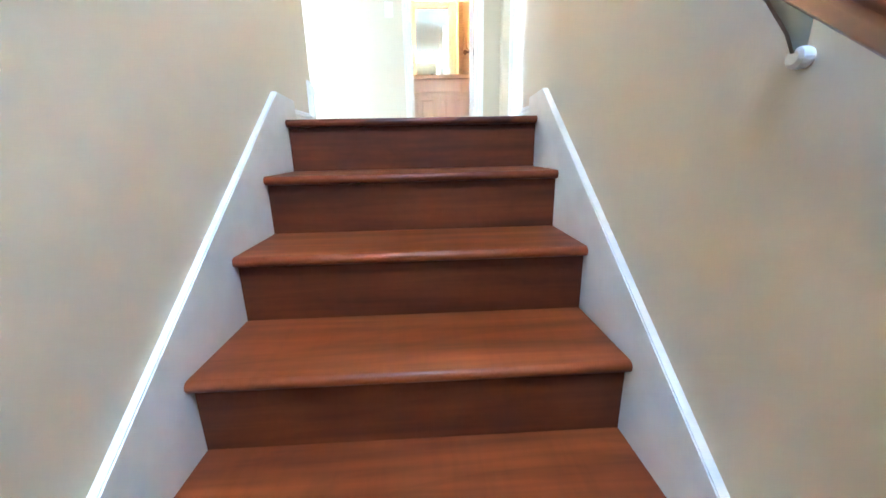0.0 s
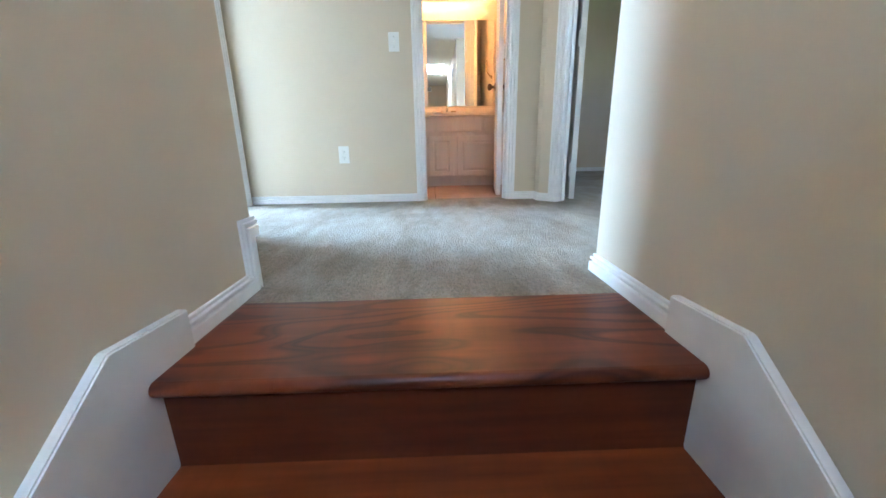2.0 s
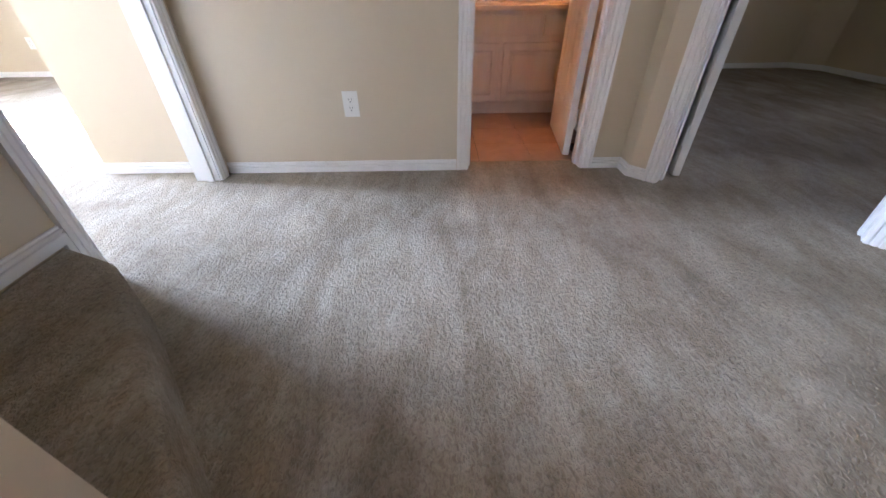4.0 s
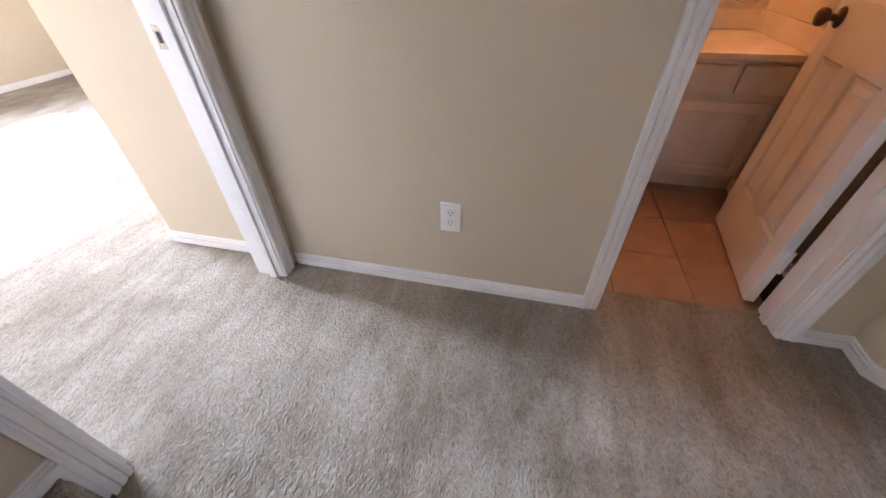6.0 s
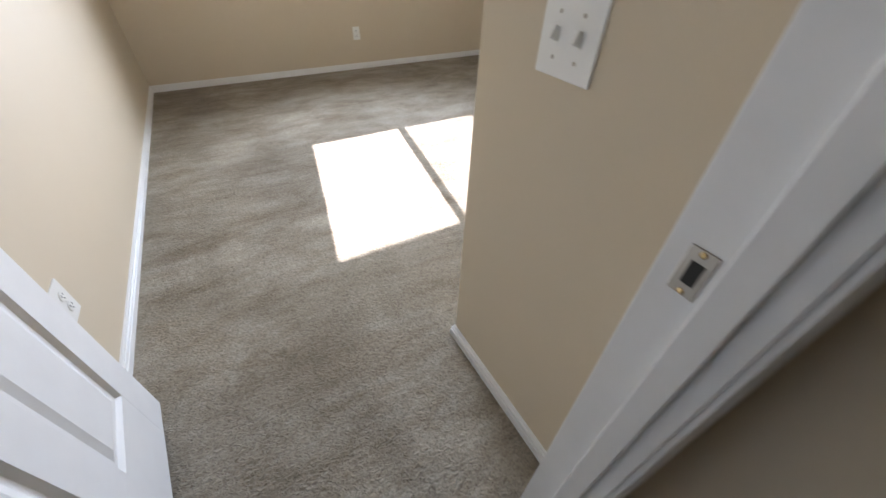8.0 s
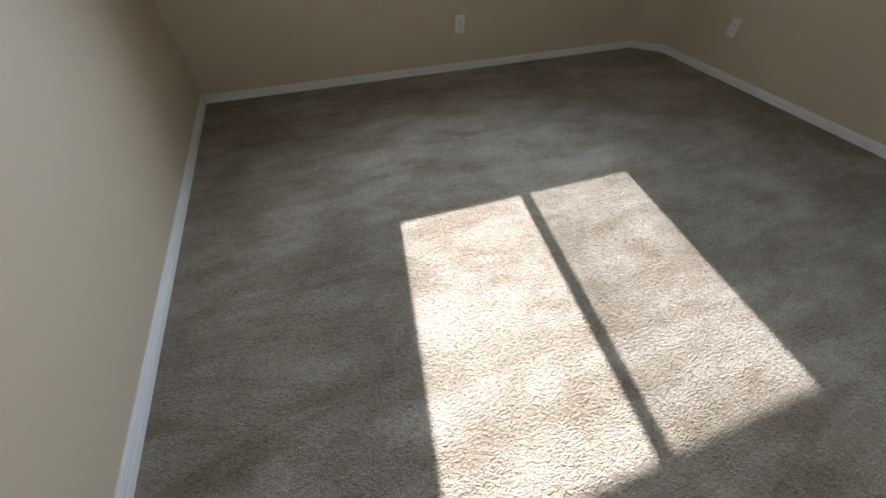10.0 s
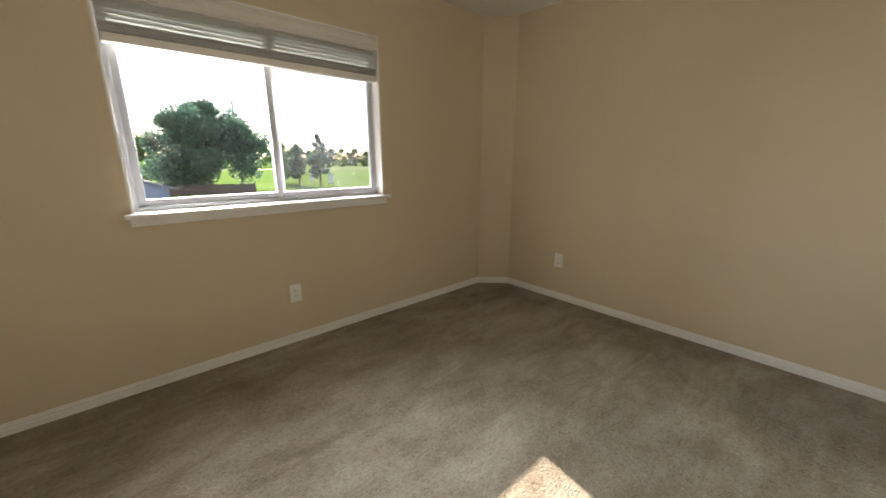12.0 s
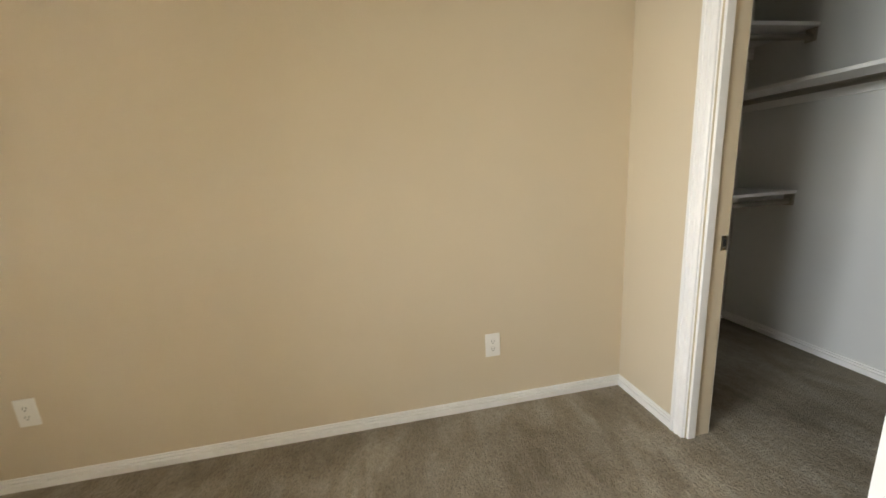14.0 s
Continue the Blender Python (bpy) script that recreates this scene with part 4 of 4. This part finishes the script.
# ---- vent over the stairs ----
vent = thing("wall_vent", "white metal air vent high on the stairwell wall", "vent", on_wall(-0.13, BACK, 2.16, 0, 1))
bm = bmesh.new()
for b in ((-0.18, -0.07, 0.18, -0.05), (-0.18, 0.05, 0.18, 0.07), (-0.18, -0.05, -0.16, 0.05), (0.16, -0.05, 0.18, 0.05)):
    box(bm, b[0], b[1], 0, b[2], b[3], 0.008, 0.002)
part("frame", bm, TRIM, vent)
bm = bmesh.new()
box(bm, -0.16, -0.05, 0.0005, 0.16, 0.05, 0.0015)
part("backing", bm, SLOT, vent)
for k in range(5):
    bm = bmesh.new()
    box(bm, -0.16, -0.004, -0.0006, 0.16, 0.004, 0.0006, m=pose(0, -0.04 + 0.02 * k, 0.005, 40))
    part("slat", bm, TRIM, vent)

# ---- outside ----
def grass_nodes(nt, b):
    n = tex_noise(nt, 0.15, 6)
    nt.links.new(ramp(nt, n.outputs[0], [(0.35, (0.07, 0.122, 0.032)), (0.65, (0.1, 0.165, 0.048))]), b.inputs["Base Color"])


GRASS = material("lawn", (0.09, 0.16, 0.03), 1.0, build=grass_nodes, spec=0.0)
bm = bmesh.new()
box(bm, -1500, -1500, -3.2, 1500, 1500, -2.9)
structure("ground", bm, GRASS, "green mown lawn reaching to the horizon", "ground")

def bark_nodes(nt, b):
    n = tex_noise(nt, 6, 4, (1, 1, 0.2))
    nt.links.new(ramp(nt, n.outputs[0], [(0.3, (0.06, 0.045, 0.035)), (0.7, (0.14, 0.11, 0.09))]), b.inputs["Base Color"])


def leaf_nodes(dark, light):
    def build(nt, b):
        g = nt.nodes.new("ShaderNodeNewGeometry")
        nt.links.new(ramp(nt, g.outputs["Random Per Island"], [(0.0, dark), (1.0, light)]), b.inputs["Base Color"])
        tl = nt.nodes.new("ShaderNodeBsdfTranslucent")
        nt.links.new(b.inputs["Base Color"].links[0].from_socket, tl.inputs["Color"])
        mx = nt.nodes.new("ShaderNodeMixShader")
        mx.inputs[0].default_value = 0.38
        nt.links.new(b.outputs[0], mx.inputs[1])
        nt.links.new(tl.outputs[0], mx.inputs[2])
        nt.links.new(mx.outputs[0], nt.nodes["Material Output"].inputs["Surface"])
    return build


DARK_METAL = material("weathered_dark_metal", (0.05, 0.05, 0.055), 0.7, 0.0, lambda nt, b: bump(nt, b, tex_noise(nt, 20, 2).outputs[0], 0.05, 0.002), spec=0.2)
BARK = material("bark", (0.1, 0.08, 0.06), 0.9, build=bark_nodes)
LEAF = material("tree_leaves", (0.06, 0.1, 0.04), 0.6, build=leaf_nodes((0.022, 0.07, 0.06), (0.09, 0.19, 0.12)))
LEAF_BRIGHT = material("bright_tree_leaves", (0.1, 0.16, 0.04), 0.6, build=leaf_nodes((0.055, 0.12, 0.035), (0.12, 0.22, 0.07)))
CONCRETE = material("concrete_road", (0.42, 0.41, 0.39), 0.9, build=lambda nt, b: nt.links.new(
    ramp(nt, tex_noise(nt, 0.8, 6).outputs[0], [(0.3, (0.3, 0.3, 0.29)), (0.7, (0.4, 0.4, 0.385))]), b.inputs["Base Color"]))
SHINGLE = material("roof_shingle", (0.16, 0.16, 0.18), 0.9, build=lambda nt, b: nt.links.new(
    ramp(nt, tex_noise(nt, 3, 5, (1, 6, 1)).outputs[0], [(0.3, (0.12, 0.12, 0.14)), (0.7, (0.2, 0.2, 0.22))]), b.inputs["Base Color"]))
SIDING = material("house_siding", (0.5, 0.52, 0.56), 0.8, build=lambda nt, b: nt.links.new(
    ramp(nt, tex_noise(nt, 1, 4, (1, 1, 8)).outputs[0], [(0.3, (0.15, 0.18, 0.25)), (0.7, (0.2, 0.23, 0.31))]), b.inputs["Base Color"]))
FENCE_WOOD = material("fence_wood", (0.16, 0.1, 0.08), 0.9, build=lambda nt, b: nt.links.new(
    ramp(nt, tex_noise(nt, 2, 5, (3, 3, 0.4)).outputs[0], [(0.3, (0.11, 0.07, 0.055)), (0.7, (0.2, 0.13, 0.1))]), b.inputs["Base Color"]))
EYE = Vector((-3.07, 2.26, 1.16))
GZ = -2.9


def out_at(az, dist, z=GZ):
    """A place outside the window, by its bearing from due west towards north."""
    return Vector((EYE.x - dist * math.cos(radians(az)), EYE.y + dist * math.sin(radians(az)), z))


def tree(name, place, height, width, crown_from, leaves, size, mat, label, seed, narrow=1.0):
    rng = random.Random(seed)
    t = thing(name, label, "tree", Matrix.Translation(place), group="park trees")
    bm = bmesh.new()
    r = height * 0.022
    pts = [Vector((0, 0, -0.1)), Vector((0.02, 0.03, height * 0.2)), Vector((-0.04, 0.02, height * 0.45)), Vector((0.03, -0.03, height * 0.8))]
    for k, (a, b) in enumerate(zip(pts, pts[1:])):
        cyl(bm, a, b, r * (1 - 0.28 * k), r * (0.72 - 0.28 * k) + 0.01, 10)
    ends = []
    for k in range(9):
        a = 2 * math.pi * k / 9 + rng.uniform(-0.3, 0.3)
        z0 = height * rng.uniform(0.22, 0.55)
        e = Vector((math.cos(a) * width * rng.uniform(0.22, 0.38), math.sin(a) * width * rng.uniform(0.22, 0.38), z0 + height * rng.uniform(0.1, 0.25)))
        cyl(bm, (0, 0, z0), e, r * 0.4, r * 0.12, 7)
        ends.append(e)
    part("trunk", bm, BARK, t)
    clumps = []
    for k in range(46):
        h = rng.random()
        z = height * (crown_from + (0.96 - crown_from) * h)
        prof = math.sin(math.pi * min(1, 0.12 + 0.88 * h) ** narrow) ** 0.7
        a, q = rng.uniform(0, 2 * math.pi), math.sqrt(rng.random())
        rad = width * 0.42 * prof * q
        clumps.append((Vector((rad * math.cos(a), rad * math.sin(a), z)), width * rng.uniform(0.07, 0.15)))
    verts, faces = [], []
    for k in range(leaves):
        c, cr = clumps[rng.randrange(len(clumps))]
        d = Vector((rng.gauss(0, 1), rng.gauss(0, 1), rng.gauss(0, 0.8)))
        o = c + d.normalized() * cr * rng.uniform(0.35, 1.1)
        u = Vector((rng.gauss(0, 1), rng.gauss(0, 1), rng.gauss(0, 1))).normalized() * size * rng.uniform(0.6, 1.3)
        v = u.cross(Vector((rng.gauss(0, 1), rng.gauss(0, 1), rng.gauss(0, 1)))).normalized() * size * rng.uniform(0.35, 0.7)
        n = len(verts)
        verts += [o - u, o + v, o + u, o - v]
        faces.append((n, n + 1, n + 2, n + 3))
    me = bpy.data.meshes.new("crown")
    me.from_pydata(verts, [], faces)
    me.materials.append(mat)
    o = new("crown", me)
    o.parent = t
    tagged(o, kind="stuff")
    return t


tree("tree", out_at(9.3, 55), 10.4, 14.6, 0.08, 60000, 0.19, LEAF, "broad dark green shade tree beyond the fence", 1)
tree("tree", out_at(23.2, 57), 7.5, 3.6, 0.16, 7000, 0.15, LEAF, "narrow dark green tree on the park lawn", 2, 0.8)
tree("tree", out_at(20.3, 59), 6.0, 3.4, 0.2, 5000, 0.15, LEAF, "young green tree on the park lawn", 3)
tree("tree", out_at(18.2, 66), 6.6, 4.6, 0.14, 5000, 0.18, LEAF_BRIGHT, "bright green leafy tree on the park lawn", 4)
tree("tree", out_at(2.6, 78), 7.2, 9.0, 0.08, 7000, 0.26, LEAF_BRIGHT, "bright yellow-green tree behind the house", 5)
tree("tree", out_at(-3.0, 82), 8.0, 9.5, 0.08, 7000, 0.26, LEAF, "green tree behind the house roof", 6)
for k in range(22):
    tree("tree", out_at(12.5 + k * 1.15 + random.uniform(-0.3, 0.3), 195 + random.uniform(-14, 14)), random.uniform(6.5, 9.0), random.uniform(6, 9), 0.08, 900, 0.5,
         LEAF if k % 3 else LEAF_BRIGHT, "distant green tree at the park's far edge", 20 + k)


def ribbon(name, a0, d0, a1, d1, width, z, mat, label):
    a, b = out_at(a0, d0, z), out_at(a1, d1, z)
    u = (b - a).normalized()
    n = Vector((-u.y, u.x, 0)) * width / 2
    bm = bmesh.new()
    vs = [bm.verts.new(v) for v in (a - n, b - n, b + n, a + n)]
    bm.faces.new(vs)
    r = bmesh.ops.extrude_face_region(bm, geom=list(bm.faces))
    for v in r["geom"]:
        if isinstance(v, bmesh.types.BMVert):
            v.co.z -= 0.05
    return structure(name, bm, mat, label, "road")


ribbon("road", -40, 44, 50, 50, 7.0, GZ + 0.03, CONCRETE, "pale concrete street below the house")
ribbon("park_path", 10, 150, 40, 172, 5.0, GZ + 0.03, CONCRETE, "pale parking strip across the park")

house = thing("neighbour_house", "blue-grey sided house with dark gable roof", "house", Matrix.Translation(out_at(-2.5, 44)) @ pose(0, 0, 0, 0, 0, 4))
bm = bmesh.new()
box(bm, -4, -5, 0, 4, 5, 1.55)
part("wall", bm, SIDING, house)
bm = bmesh.new()
sweep(bm, None, [[Vector((x, y, z)) for y, z in ((-5.6, 1.45), (0, 3.5), (5.6, 1.45), (5.6, 1.3), (0, 3.32), (-5.6, 1.3))] for x in (-4.4, 4.4)])
part("roof", bm, SHINGLE, house)
bm = bmesh.new()
sweep(bm, None, [[Vector((x, y, z)) for y, z in ((-4.9, 1.5), (0, 3.3), (4.9, 1.5))] for x in (-3.9, 3.9)])
part("gable", bm, SIDING, house)
bm = bmesh.new()
box(bm, 4.0, 1.8, 0.4, 4.06, 3.0, 1.3, 0.01)
win = part("window", bm, VINYL, house)
bm = bmesh.new()
box(bm, 4.05, 1.88, 0.48, 4.07, 2.92, 1.22)
part("pane", bm, SLOT, win)

fence = thing("wooden_fence", "dark brown wooden privacy fence along the street", "fence")
fa, fb = out_at(4.0, 52), out_at(14.5, 49)
fu = (fb - fa).normalized()
fn = 74
bm = bmesh.new()
box(bm, -0.066, -0.012, 0, 0.066, 0.012, 1.15, 0.004)
FB = mesh_of("board", bm, FENCE_WOOD)
ang = math.degrees(math.atan2(fu.y, fu.x))
for k in range(fn):
    o = new("board", FB)
    o.parent = fence
    p_ = fa + (fb - fa) * k / (fn - 1)
    o.matrix_basis = pose(p_.x, p_.y, GZ - random.uniform(0, 0.05), 0, random.uniform(-1, 1), ang)
for h in (0.3, 0.9):
    bm = bmesh.new()
    cyl(bm, (fa.x - 0.04, fa.y, GZ + h), (fb.x - 0.04, fb.y, GZ + h), 0.045, seg=4)
    part("rail", bm, FENCE_WOOD, fence)

lamp_post = thing("street_lamp", "tall grey metal street lamp with a long arm", "street lamp", Matrix.Translation(out_at(13.0, 66)) @ pose(0, 0, 0, 0, 0, 277))
bm = bmesh.new()
cyl(bm, (0, 0, 0), (0, 0, 12.35), 0.2, 0.15, 12)
part("pole", bm, DARK_METAL, lamp_post)
bm = bmesh.new()
cyl(bm, (0, 0, 12.25), (-3.2, 0, 11.95), 0.11, 0.09, 8)
cyl(bm, (0, 0, 10.2), (-1.9, 0, 11.95), 0.09, 0.08, 8)
part("arm", bm, DARK_METAL, lamp_post)
bm = bmesh.new()
box(bm, -3.9, -0.15, 11.85, -3.1, 0.15, 12.02, 0.03)
part("lamp_head", bm, DARK_METAL, lamp_post)

for az, d, w, h in ((24.7, 57.5, 0.75, 1.5), (22.0, 62, 0.6, 1.2)):
    sg = thing("park_sign", "white banner sign on posts in the park", "sign", Matrix.Translation(out_at(az, d)) @ pose(0, 0, 0, 0, 0, 90 - az))
    bm = bmesh.new()
    box(bm, -w / 2, -0.03, 0.35, w / 2, 0.03, 0.35 + h, 0.01)
    part("panel", bm, VINYL, sg)
    for s in (-1, 1):
        bm = bmesh.new()
        cyl(bm, (s * w * 0.45, 0, 0), (s * w * 0.45, 0, 0.4 + h), 0.03, seg=8)
        part("post", bm, STEEL, sg)

# ---- bathroom floor tiles ----
bath_floor = slab("floor_bathroom", [(-0.06, 2.224), (0.60, 2.224), (0.60, 2.26), (0.86, 2.26), (0.86, 3.75), (-0.7, 3.75), (-0.7, 2.26), (-0.06, 2.26)], -0.05, -0.006, GROUT,
                  "warm beige ceramic tile floor of the bathroom", "floor")
T = 0.2975
bm = bmesh.new()
box(bm, 0.002, 0.002, -0.02, T - 0.002, T - 0.002, 0.0, 0.0018)
TILE_MESH = mesh_of("tile", bm, TILE)
for i in range(-3, 3):
    for j in range(1, 5):
        o = new("tile", TILE_MESH)
        o.parent = bath_floor
        o.location = (0.05 + i * T, 2.498 + (j - 1) * T, random.uniform(-0.0005, 0.0005))
for i, (x0, x1) in enumerate(((-0.06, 0.05), (0.05, 0.05 + T), (0.05 + T, 0.60))):
    bm = bmesh.new()
    box(bm, x0 + 0.002, 2.226, -0.02, x1 - 0.002, 2.496, 0.0, 0.0018)
    o = part("tile", bm, TILE, bath_floor)
